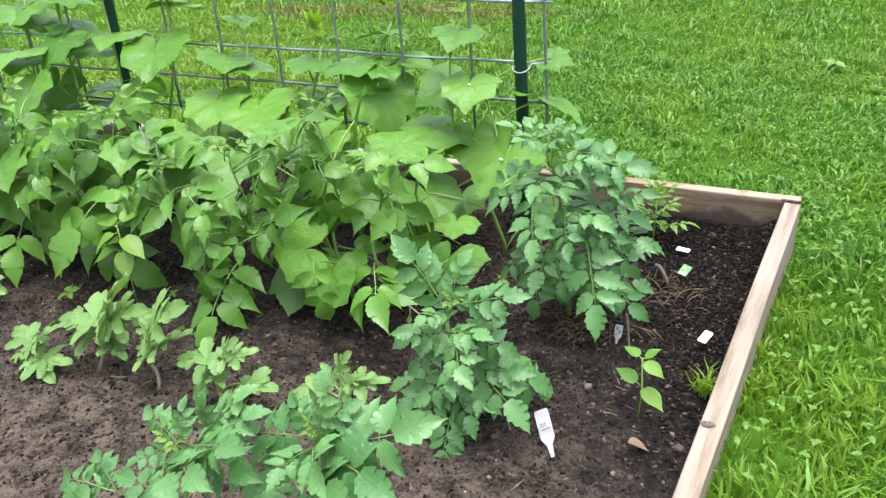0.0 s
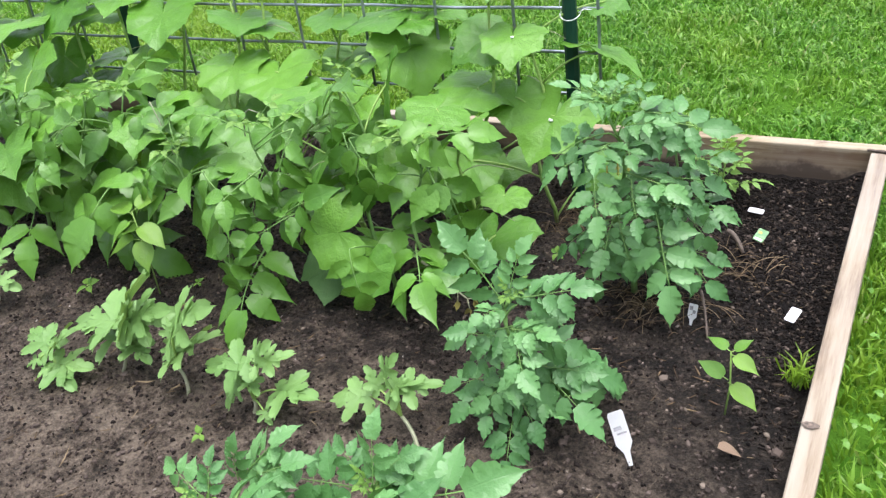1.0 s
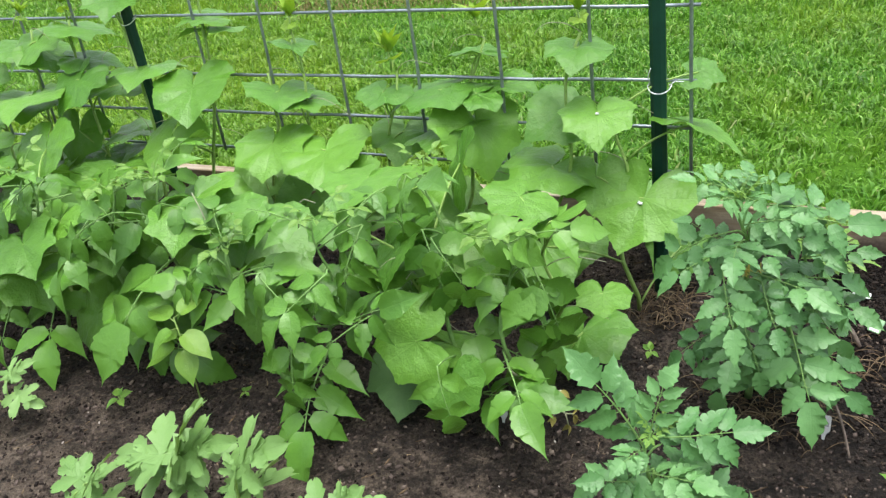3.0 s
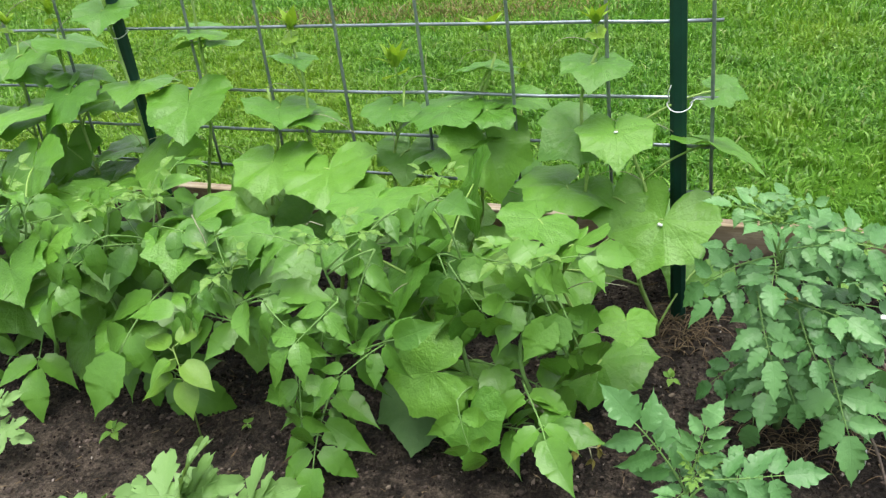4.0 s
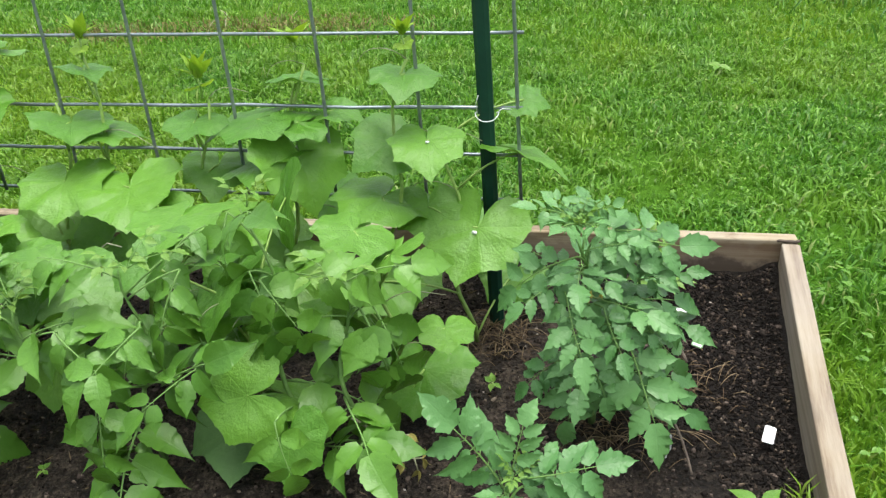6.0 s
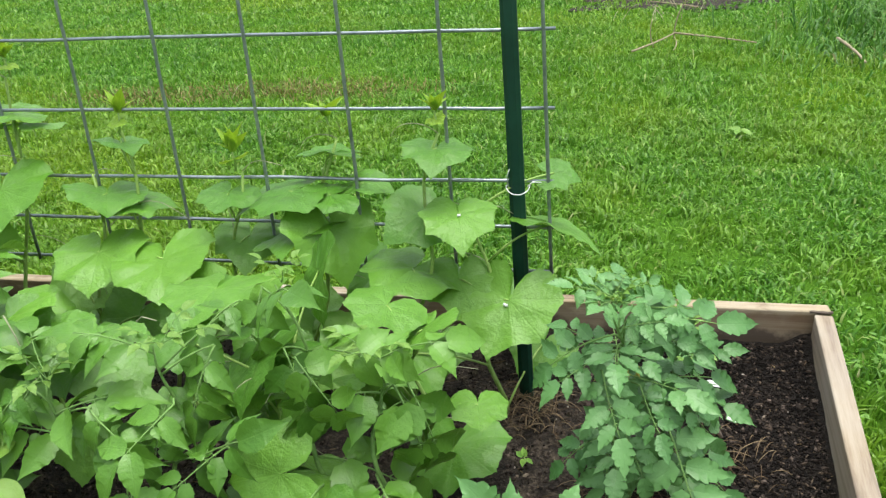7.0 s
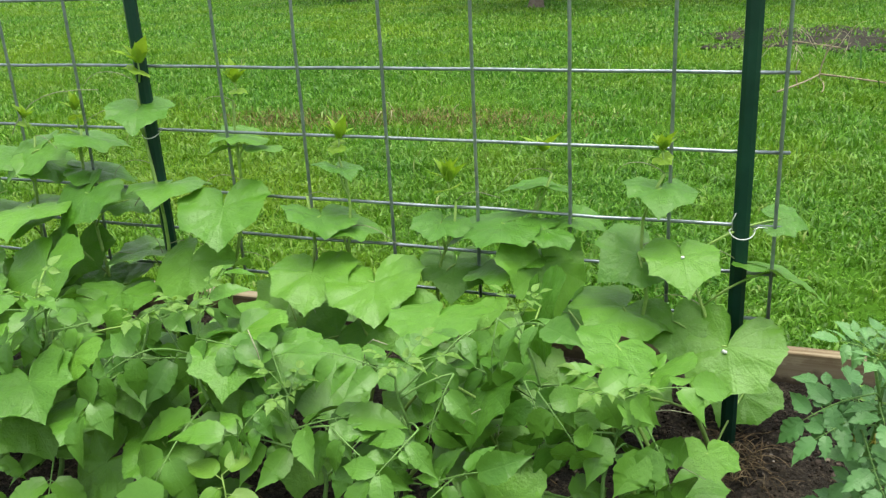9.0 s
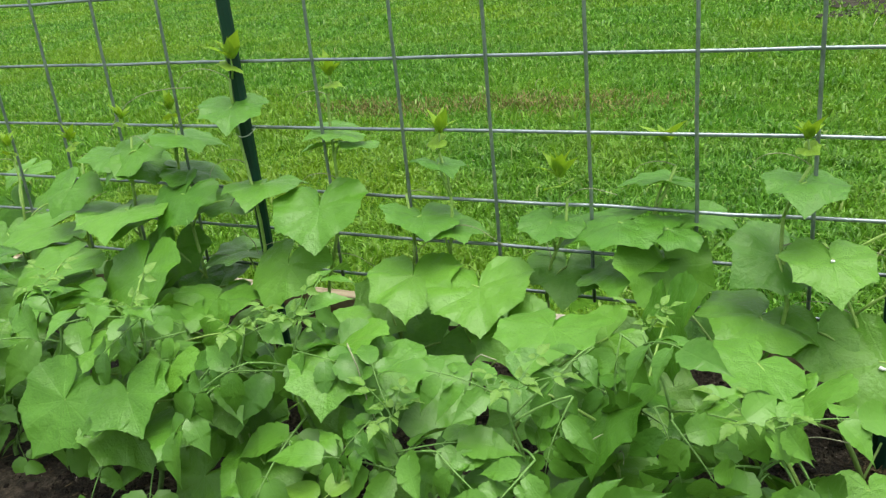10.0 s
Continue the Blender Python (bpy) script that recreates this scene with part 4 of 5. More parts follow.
vine((-1.96, -0.12, 0), (-1.97, -0.03, 0.58), [(-2.04, -0.12, 0.41, -127, 7, 0.12, 7), (-1.94, -0.1, 0.52, -104, 37, 0.082, -6)], 11, fill=10, fill_z=(0.1, 0.38), tip=0.03)
vine((-2.2, -0.12, 0), (-2.22, -0.03, 0.56), [], 12, fill=14, fill_z=(0.1, 0.5), tip=0.03)
vine((-2.5, -0.12, 0), (-2.48, -0.03, 0.52), [], 13, fill=14, fill_z=(0.1, 0.46), tip=0.03)
vine((-2.78, -0.12, 0), (-2.76, -0.03, 0.5), [], 14, fill=12, fill_z=(0.1, 0.44), tip=0.03)

# the second row of cucumbers, low and bushy between the tomatoes
LOW = dict(fill_y=(-0.46, -0.22), fill_z=(0.14, 0.36), tip=0)
vine((-0.2, -0.34, 0), (-0.22, -0.32, 0.3), [(-0.27, -0.32, 0.38, -109, 0, 0.077, -4), (-0.2, -0.35, 0.35, -129, 21, 0.082, 44), (-0.1, -0.38, 0.22, -76, 10, 0.055, -8)], 21, fill=3, fill_y=(-0.45, -0.25), fill_z=(0.05, 0.2), tip=0)
vine((-0.45, -0.42, 0), (-0.46, -0.4, 0.26), [(-0.42, -0.25, 0.41, -88, 53, 0.102, 57), (-0.48, -0.42, 0.32, -107, 24, 0.1, 36), (-0.4, -0.58, 0.2, -168, 8, 0.085, -30), (-0.45, -0.52, 0.09, -89, 14, 0.1, 7), (-0.52, -0.38, 0.25, -76, -4, 0.102, -12), (-0.36, -0.5, 0.14, 10, 18, 0.09, -39), (-0.51, -0.38, 0.17, -94, 6, 0.109, 10), (-0.33, -0.6, 0.135, -85, 55, 0.075, 6)], 22, fill=4, old=(3,), **LOW)
vine((-0.66, -0.36, 0), (-0.66, -0.34, 0.28), [(-0.61, -0.3, 0.39, -94, -3, 0.107, 5)], 23, fill=4, strands=[[(-0.725, -0.42, 0.321), (-0.714, -0.425, 0.36), (-0.708, -0.42, 0.381), (-0.7, -0.415, 0.387), (-0.67, -0.42, 0.383)]], **LOW)
vine((-0.96, -0.36, 0), (-0.96, -0.34, 0.3), [(-0.98, -0.42, 0.37, -95, 7, 0.102, 19), (-0.98, -0.42, 0.27, -89, 32, 0.102, 11), (-0.95, -0.25, 0.24, -117, 19, 0.065, 19), (-0.86, -0.44, 0.12, -86, 45, 0.076, -7), (-0.95, -0.5, 0.365, -75, 18, 0.078, -8)], 24, fill=9, strands=[[(-0.906, -0.5, 0.426), (-0.889, -0.505, 0.385), (-0.877, -0.51, 0.328), (-0.867, -0.505, 0.277), (-0.864, -0.5, 0.241)]], **LOW)
vine((-1.24, -0.4, 0), (-1.24, -0.38, 0.28), [(-1.2, -0.42, 0.24, -50, 30, 0.092, -50), (-1.26, -0.55, 0.237, -81, 0, 0.09, -5), (-1.38, -0.6, 0.27, -141, 16, 0.07, 14), (-1.18, -0.5, 0.29, -55, 22, 0.088, 0)], 25, fill=13, fill_y=(-0.6, -0.25), fill_z=(0.05, 0.34), tip=0)
vine((-1.5, -0.4, 0), (-1.5, -0.38, 0.28), [(-1.6, -0.25, 0.38, -91, 45, 0.12, 16), (-1.48, -0.5, 0.23, -105, 14, 0.099, 1)], 26, fill=15, fill_y=(-0.6, -0.25), fill_z=(0.05, 0.34), tip=0)
vine((-1.8, -0.36, 0), (-1.8, -0.34, 0.3), [(-1.86, -0.25, 0.38, -112, 10, 0.123, 6), (-1.77, -0.32, 0.35, -115, 10, 0.097, 9)], 27, fill=10, fill_y=(-0.5, -0.22), fill_z=(0.05, 0.38), tip=0)
vine((-2.15, -0.36, 0), (-2.15, -0.34, 0.3), [], 28, fill=10, fill_y=(-0.5, -0.22), fill_z=(0.05, 0.38), tip=0)


# ---- tomato plants ----
def tomato(base, top, leaves, tips, count, reach, seed, label, low=0.12, start=0.0, sink=(-25, 25), spread=360, toward=-90, flowers=0, material=None, r=0.006, big=1.0, hung=()):
    """A tomato plant: a leaning stem, compound leaves spiralling up it, smaller pale ones at the top."""
    rng = random.Random(seed)
    root = thing("tomato_plant", base, label, "tomato plant", "tomato plants")
    b, t = Vector(base), Vector(top)
    pts = [b.lerp(t, s / 12) + Vector((0.012 * math.sin(s * 0.8 + seed), 0.012 * math.cos(s * 0.7 + seed), 0)) for s in range(13)]
    v, f = [], []
    tube(v, f, pts, r, r * 0.3, 7)
    child("stem", mesh_of("stem", v, f, material or STEM_TOM), root)
    for k in range(count):
        s = low + (0.97 - low) * k / (count - 1)
        p = pts[int(s * 12)].lerp(pts[min(12, int(s * 12) + 1)], s * 12 - int(s * 12))
        az = start + 137.5 * k + rng.uniform(-15, 15)
        az = toward + ((az + 180) % 360 - 180) * spread / 360
        size = reach * big * (0.62 + 0.45 * math.sin(math.pi * (0.2 + 0.75 * s))) * rng.uniform(0.85, 1.15)
        dip = sink[0] + (sink[1] - sink[0]) * (1 - s) + rng.uniform(-10, 10)
        child("leaf", leaves[rng.randrange(len(leaves))], root, facing(p, az, dip, size, rng.uniform(-12, 12), (0, -0.5, 1)))
    for x, y, z, az, dip, size in hung:
        s = max(0.08, min(0.97, (z - 0.02 - 0.3 * math.hypot(x - t.x, y - t.y)) / t.z))
        p = pts[int(s * 12)].lerp(pts[min(12, int(s * 12) + 1)], s * 12 - int(s * 12))
        v, f = [], []
        tube(v, f, arc(p, (x, y, z), (0, 0, 0.006), 6), 0.0024, 0.0016, 5)
        child("leaf_stalk", mesh_of("leaf_stalk", v, f, STEM_TOM), root)
        child("leaf", leaves[rng.randrange(len(leaves))], root, facing((x, y, z), az, dip, size, rng.uniform(-15, 15), (0, -0.8, 1)))
    for k in range(4):
        child("shoot", tips[k % len(tips)], root, facing(t, 90 * k + rng.uniform(-30, 30), rng.uniform(-55, -15), reach * rng.uniform(0.25, 0.42), 0, (0.1, 0.1, 1)))
    for k in range(flowers):
        p = pts[9] + Vector((rng.uniform(-0.05, 0.03), -0.04 - rng.uniform(0, 0.03), rng.uniform(-0.02, 0.03)))
        v, f = [], []
        for j in range(5):
            w = 2 * math.pi * j / 5
            o = Vector((math.cos(w), math.sin(w), -0.7)) * 0.008
            i = len(v)
            q = Vector((-math.sin(w), math.cos(w), 0)) * 0.002
            v += [p - q, p + q, p + o]
            f.append((i, i + 1, i + 2))
        tube(v, f, [p + Vector((0, 0, 0.012)), p - Vector((0, 0, 0.006))], 0.0012, 0.002, 5)
        child("flower", mesh_of("flower", v, f, BLOOM), root, label="small yellow star flower")
    return root


SOFT = "leafy green tomato plant with broad drooping leaflets"
tomato((-0.25, -0.5, 0), (-0.26, -0.47, 0.37), SOFT_LEAVES, SOFT_TIPS, 4, 0.185, 31, SOFT, low=0.4, start=40, sink=(-25, 15), hung=[(-0.21, -0.47, 0.32, -34, 46, 0.156), (-0.29, -0.55, 0.08, -32, -29, 0.132), (-0.23, -0.48, 0.32, -34, 47, 0.16)])
tomato((-0.33, -0.52, 0), (-0.42, -0.42, 0.47), SOFT_LEAVES, SOFT_TIPS, 3, 0.185, 32, SOFT, low=0.35, start=100, sink=(-25, 15), hung=[(-0.4, -0.5, 0.39, -49, 43, 0.122), (-0.37, -0.52, 0.39, -43, 33, 0.122), (-0.47, -0.4, 0.45, -91, 47, 0.122), (-0.38, -0.45, 0.35, -28, -28, 0.148), (-0.32, -0.66, 0.22, -53, 60, 0.1)])
tomato((-0.62, -0.54, 0), (-0.6, -0.52, 0.4), SOFT_LEAVES, SOFT_TIPS, 3, 0.185, 33, SOFT, low=0.3, start=10, sink=(-20, 25), hung=[(-0.61, -0.66, 0.24, -83, 57, 0.122), (-0.62, -0.5, 0.29, -90, 46, 0.122), (-0.57, -0.55, 0.19, -26, -33, 0.163), (-0.51, -0.4, 0.42, -119, 5, 0.122), (-0.52, -0.5, 0.39, -117, 59, 0.133), (-0.55, -0.6, 0.34, -117, 21, 0.122), (-0.64, -0.64, 0.22, -78, 70, 0.14), (-0.5, -0.55, 0.22, -116, 1, 0.122)])
tomato((-0.74, -0.54, 0), (-0.8, -0.56, 0.34), SOFT_LEAVES, SOFT_TIPS, 4, 0.185, 34, SOFT, low=0.5, start=160, sink=(-30, 5), big=0.8, hung=[(-0.76, -0.55, 0.29, -29, 15, 0.133), (-0.7, -0.6, 0.32, -36, 11, 0.122), (-0.84, -0.57, 0.33, -123, 25, 0.09), (-0.85, -0.52, 0.32, -88, 20, 0.09)])
tomato((-1.02, -0.5, 0), (-1.04, -0.46, 0.43), SOFT_LEAVES, SOFT_TIPS, 5, 0.185, 35, SOFT, low=0.58, start=0, hung=[(-1.08, -0.55, 0.39, -139, 17, 0.122)])
tomato((-1.2, -0.52, 0), (-1.14, -0.5, 0.42), SOFT_LEAVES, SOFT_TIPS, 4, 0.185, 36, SOFT, low=0.3, start=80, hung=[(-1.18, -0.5, 0.37, -133, 41, 0.122), (-1.16, -0.45, 0.4, -98, 46, 0.122), (-1.15, -0.45, 0.42, -33, 26, 0.123)])
tomato((-1.42, -0.52, 0), (-1.38, -0.5, 0.44), SOFT_LEAVES, SOFT_TIPS, 6, 0.185, 37, SOFT, low=0.3, start=30, hung=[(-1.31, -0.45, 0.37, -146, 5, 0.122), (-1.43, -0.6, 0.16, -107, 50, 0.122), (-1.36, -0.5, 0.42, -141, 35, 0.122)])
tomato((-1.68, -0.5, 0), (-1.66, -0.46, 0.44), SOFT_LEAVES, SOFT_TIPS, 8, 0.185, 38, SOFT, low=0.3, start=130)
tomato((-1.98, -0.5, 0), (-1.96, -0.46, 0.44), SOFT_LEAVES, SOFT_TIPS, 6, 0.185, 39, SOFT, low=0.3, start=10)
tomato((-2.3, -0.5, 0), (-2.28, -0.46, 0.42), SOFT_LEAVES, SOFT_TIPS, 6, 0.185, 40, SOFT, low=0.3, start=10)
tomato((-1.86, -0.5, 0), (-1.84, -0.48, 0.2), SOFT_LEAVES, SOFT_TIPS, 9, 0.11, 41, SOFT, low=0.25, start=50)
tomato((-2.05, -0.58, 0), (-2.05, -0.56, 0.22), SOFT_LEAVES, SOFT_TIPS, 9, 0.12, 42, SOFT, low=0.25, start=90)

CRISP = "bushy tomato plant with blue-green toothed leaves and yellow flowers"
BUSHY = [(0.133, -0.4, 0.456, -157, -18, 0.084), (0.13, -0.4, 0.457, 161, -32, 0.055), (0.133, -0.4, 0.462, 32, -5, 0.058), (0.132, -0.4, 0.467, 67, -29, 0.039), (0.125, -0.41, 0.454, -106, -15, 0.081), (0.139, -0.4, 0.45, -74, -20, 0.076), (0.144, -0.38, 0.424, 22, 5, 0.136), (0.154, -0.38, 0.409, 5, 7, 0.141), (0.125, -0.42, 0.397, -164, 21, 0.117), (0.124, -0.42, 0.365, -144, 8, 0.106), (0.111, -0.45, 0.35, -69, 38, 0.116), (0.148, -0.38, 0.388, -10, 10, 0.087)]
BUSHY_LOW = [(0.163, -0.38, 0.368, -82, -13, 0.086), (0.213, -0.4, 0.232, -57, 44, 0.154), (0.239, -0.38, 0.163, -20, 38, 0.115), (0.133, -0.42, 0.2, -101, 58, 0.117), (0.123, -0.42, 0.21, -158, 33, 0.097), (0.17, -0.38, 0.293, 13, 3, 0.142), (0.193, -0.38, 0.251, -20, -3, 0.088), (0.173, -0.42, 0.307, -66, 27, 0.095), (0.154, -0.42, 0.226, -64, 44, 0.095), (0.251, -0.34, 0.233, -15, 50, 0.095), (0.123, -0.42, 0.376, 146, -1, 0.084), (0.163, -0.42, 0.273, -150, 13, 0.079)]
tomato((0.16, -0.35, 0), (0.132, -0.4, 0.445), TOM_LEAVES, TOM_TIPS, 12, 0.115, 51, CRISP, low=0.15, start=20, sink=(-25, 14), flowers=5, r=0.0075, spread=250, toward=20, hung=BUSHY + BUSHY_LOW)
tomato((0.2, -0.3, 0), (0.25, -0.3, 0.36), TOM_LEAVES, TOM_TIPS, 13, 0.11, 52, CRISP, low=0.15, start=75, sink=(-25, 20), r=0.006, spread=300, toward=-10)
SQUAT = [(0.044, -0.76, 0.22, 180, -55, 0.127), (0.056, -0.76, 0.251, 48, -82, 0.077), (0.075, -0.77, 0.256, -5, -20, 0.099), (0.069, -0.77, 0.238, 57, -17, 0.056), (0.061, -0.78, 0.202, -146, 4, 0.085), (0.063, -0.78, 0.197, -61, 8, 0.101), (0.073, -0.78, 0.199, -10, 0, 0.091), (0.052, -0.78, 0.183, -128, 26, 0.08), (0.084, -0.78, 0.178, 35, -24, 0.06), (0.069, -0.76, 0.116, -26, 15, 0.134), (0.087, -0.75, 0.132, 11, 24, 0.129), (0.101, -0.75, 0.11, 16, 23, 0.134), (0.05, -0.77, 0.088, -132, 25, 0.095), (0.052, -0.78, 0.071, -102, 14, 0.078), (0.058, -0.78, 0.072, -50, 6, 0.09), (0.042, -0.77, 0.079, -166, 18, 0.09)]
tomato((0.085, -0.81, 0), (0.057, -0.765, 0.25), FINE_LEAVES, TOM_TIPS, 15, 0.085, 53, "small bushy tomato plant with toothed leaves drooping onto the soil", low=0.15, start=0, sink=(-28, 30), r=0.006, hung=SQUAT)
YOUNG_A = [(0.094, -1.28, 0.353, 61, -74, 0.064), (0.093, -1.28, 0.347, 158, -33, 0.053), (0.096, -1.28, 0.352, 25, -50, 0.055), (0.098, -1.28, 0.34, 0, -23, 0.12), (0.096, -1.28, 0.329, -31, -16, 0.116), (0.086, -1.28, 0.337, 171, 14, 0.099), (0.079, -1.28, 0.323, -95, -16, 0.063), (0.068, -1.27, 0.288, -167, 18, 0.108), (0.088, -1.28, 0.315, -48, -17, 0.1), (0.088, -1.28, 0.331, -60, -27, 0.095), (0.101, -1.28, 0.349, 59, 3, 0.053)]
tomato((0.05, -1.26, 0), (0.094, -1.28, 0.35), STOUT_LEAVES, TOM_TIPS, 4, 0.08, 54, "young tomato plant with pale green toothed leaves", low=0.3, start=60, sink=(-18, 14), r=0.006, hung=YOUNG_A)
YOUNG_B = [(-0.068, -1.36, 0.355, 171, -28, 0.053), (-0.063, -1.36, 0.356, 103, -63, 0.042), (-0.078, -1.3, 0.315, 97, -81, 0.05), (-0.071, -1.3, 0.323, 7, -33, 0.074), (-0.074, -1.3, 0.322, 28, -48, 0.071), (-0.084, -1.36, 0.339, -125, -6, 0.042), (-0.087, -1.36, 0.326, -49, -22, 0.095), (-0.187, -1.38, 0.25, 180, 8, 0.092), (-0.187, -1.38, 0.25, 157, -32, 0.053), (-0.053, -1.36, 0.348, -10, -26, 0.093), (-0.067, -1.36, 0.339, -39, -17, 0.095), (-0.072, -1.31, 0.306, -32, -16, 0.095)]
tomato((-0.07, -1.37, 0), (-0.068, -1.36, 0.35), STOUT_LEAVES, TOM_TIPS, 4, 0.08, 55, "young tomato plant with pale green toothed leaves", low=0.3, start=0, sink=(-24, 12), r=0.006, hung=YOUNG_B)


# ---- seedlings ----
def melon(foot, bend, leaves, seed):
    """A watermelon seedling: its pale stem bent over from the foot, deeply cut leaves (x, y, z, azimuth, dip, size) on thin stalks."""
    rng = random.Random(seed)
    root = thing("watermelon_seedling", foot, "pale green watermelon seedling with deeply cut leaves on bare soil", "watermelon plant", "watermelon seedlings")
    b, k0 = Vector(foot), Vector(bend)
    v, f = [], []
    tube(v, f, arc(b - Vector((0, 0, 0.01)), k0, (0.004, 0.004, 0.004), 6), 0.0042, 0.0034, 6)
    child("stem", mesh_of("stem", v, f, STEM_PALE), root)
    for x, y, z, az, dip, size in leaves:
        p = Vector((x, y, z))
        v, f = [], []
        tube(v, f, arc(k0, p, (0, 0, 0.008), 6), 0.0021, 0.0016, 5)
        child("leaf_stalk", mesh_of("leaf_stalk", v, f, STEM), root)
        child("leaf", MELON_LEAVES[rng.randrange(5)], root, facing(p, az + rng.uniform(-18, 18), dip, size, rng.uniform(-12, 12), (0, -0.3, 1)))
    return root


melon((-0.945, -0.95, 0), (-0.93, -0.945, 0.03), [(-0.925, -0.945, 0.045, 175, -20, 0.1), (-0.915, -0.945, 0.052, 6, -40, 0.105), (-0.889, -0.963, 0.03, -31, 8, 0.095), (-0.894, -0.965, 0.03, -126, 13, 0.06), (-0.892, -0.963, 0.03, -5, -5, 0.1), (-0.94, -0.965, 0.03, -150, 10, 0.04)], 61)
melon((-0.772, -0.912, 0), (-0.75, -0.9, 0.061), [(-0.735, -0.892, 0.09, -160, 9, 0.134), (-0.722, -0.892, 0.128, 176, 6, 0.159), (-0.724, -0.892, 0.134, 12, -62, 0.146), (-0.724, -0.892, 0.115, 8, -14, 0.116), (-0.736, -0.892, 0.068, -34, 8, 0.083), (-0.721, -0.892, 0.122, 8, -34, 0.122)], 62)
melon((-0.582, -0.926, 0), (-0.595, -0.915, 0.05), [(-0.593, -0.906, 0.133, 6, -48, 0.145), (-0.603, -0.906, 0.075, 5, -37, 0.14), (-0.6, -0.906, 0.115, 155, -62, 0.052), (-0.6, -0.906, 0.082, 168, -8, 0.05)], 63)
melon((-0.417, -0.937, 0), (-0.412, -0.925, 0.03), [(-0.392, -0.917, 0.115, 30, -65, 0.07), (-0.406, -0.917, 0.112, 175, 4, 0.11), (-0.386, -0.917, 0.116, 10, -20, 0.08), (-0.437, -0.917, 0.072, -130, 49, 0.078), (-0.357, -0.917, 0.062, 6, -18, 0.115), (-0.417, -0.917, 0.075, -43, 2, 0.055), (-0.375, -0.945, 0.03, -50, 30, 0.035)], 64)
melon((-0.065, -0.928, 0), (-0.11, -0.895, 0.05), [(-0.143, -0.878, 0.115, 35, -72, 0.06), (-0.157, -0.878, 0.083, 165, -53, 0.055), (-0.125, -0.878, 0.092, 6, -12, 0.088), (-0.178, -0.882, 0.066, 178, 6, 0.096), (-0.137, -0.878, 0.089, 8, -32, 0.066)], 65)
melon((-1.29, -0.8, 0), (-1.285, -0.8, 0.04), [(-1.255, -0.8, 0.075, 0, 10, 0.085), (-1.3, -0.78, 0.085, 120, 0, 0.07), (-1.3, -0.835, 0.06, -100, 25, 0.08), (-1.28, -0.79, 0.095, 50, -40, 0.08)], 66)


def seedling(name, base, height, leaves, label, category, seed, size_stem=0.002):
    rng = random.Random(seed)
    root = thing(name, base, label, category)
    b = Vector(base)
    v, f = [], []
    tube(v, f, [b, b + Vector((0.004, 0, height * 0.5)), b + Vector((0, 0, height))], size_stem, size_stem * 0.7, 6)
    for az, dip, up, size in leaves:
        p = b + Vector((0, 0, up))
        q = p + Vector((math.cos(radians(az)), math.sin(radians(az)), 0.3)) * size * 0.2
        tube(v, f, [p, q], size_stem * 0.5, size_stem * 0.4, 5)
        child("leaf", PEPPER_LEAVES[rng.randrange(3)], root, facing(q, az, dip, size, rng.uniform(-15, 15), (0, -0.3, 1)))
    child("stem", mesh_of("stem", v, f, STEM), root)
    return root


seedling("pepper_seedling", (0.4, -0.67, 0), 0.14, [(150, -15, 0.14, 0.04), (30, -35, 0.14, 0.034), (-35, 10, 0.135, 0.046), (160, -25, 0.08, 0.048), (-40, 15, 0.075, 0.056)], "young seedling with smooth bright green leaves on bare soil", "seedling", 71)
seedling("pepper_seedling", (-0.895, -0.655, 0), 0.225, [(165, -8, 0.215, 0.075), (60, -28, 0.225, 0.068), (-110, 25, 0.2, 0.072), (-10, 20, 0.185, 0.08), (-150, 20, 0.15, 0.085), (-45, 40, 0.15, 0.075), (175, 10, 0.17, 0.06)], "bright green seedling with smooth oval leaves beside the tomatoes", "seedling", 72)
for k, (x, y, s) in enumerate(((-1.08, -0.7, 1.0), (-0.82, -0.6, 0.5), (-0.03, -0.26, 0.7), (-0.47, -1.02, 0.6), (-1.2, -0.62, 0.5))):
    seedling("weed", (x, y, 0), 0.022 * s, [(20 + 40 * k, -30, 0.02 * s, 0.03 * s), (140, -10, 0.018 * s, 0.032 * s), (-100, 0, 0.018 * s, 0.03 * s), (-30, 0, 0.016 * s, 0.026 * s), (70, -60, 0.02 * s, 0.02 * s)], "tiny green weed sprouting from the soil", "weed", 80 + k, 0.0012)


def ferny(base, seed):
    """A small marigold: upright stems with narrow feathered leaves."""
    rng = random.Random(seed)
    root = thing("marigold", base, "small feathery marigold seedling near the back plank", "marigold")
    v, f = [], []
    tube(v, f, [base, Vector(base) + Vector((0.004, 0, 0.13))], 0.0025, 0.0018, 6)
    child("stem", mesh_of("stem", v, f, STEM), root)
    for k in range(12):
        p = Vector(base) + Vector((0.002, 0, 0.035 + 0.008 * k))
        child("leaf", TOM_TIPS[k % 3], root, facing(p, 137 * k, -10 - 5 * k, 0.085 - 0.003 * k, 0, (0, 0, 1)))
    return root


ferny((0.285, 0.085, 0.02), 91)

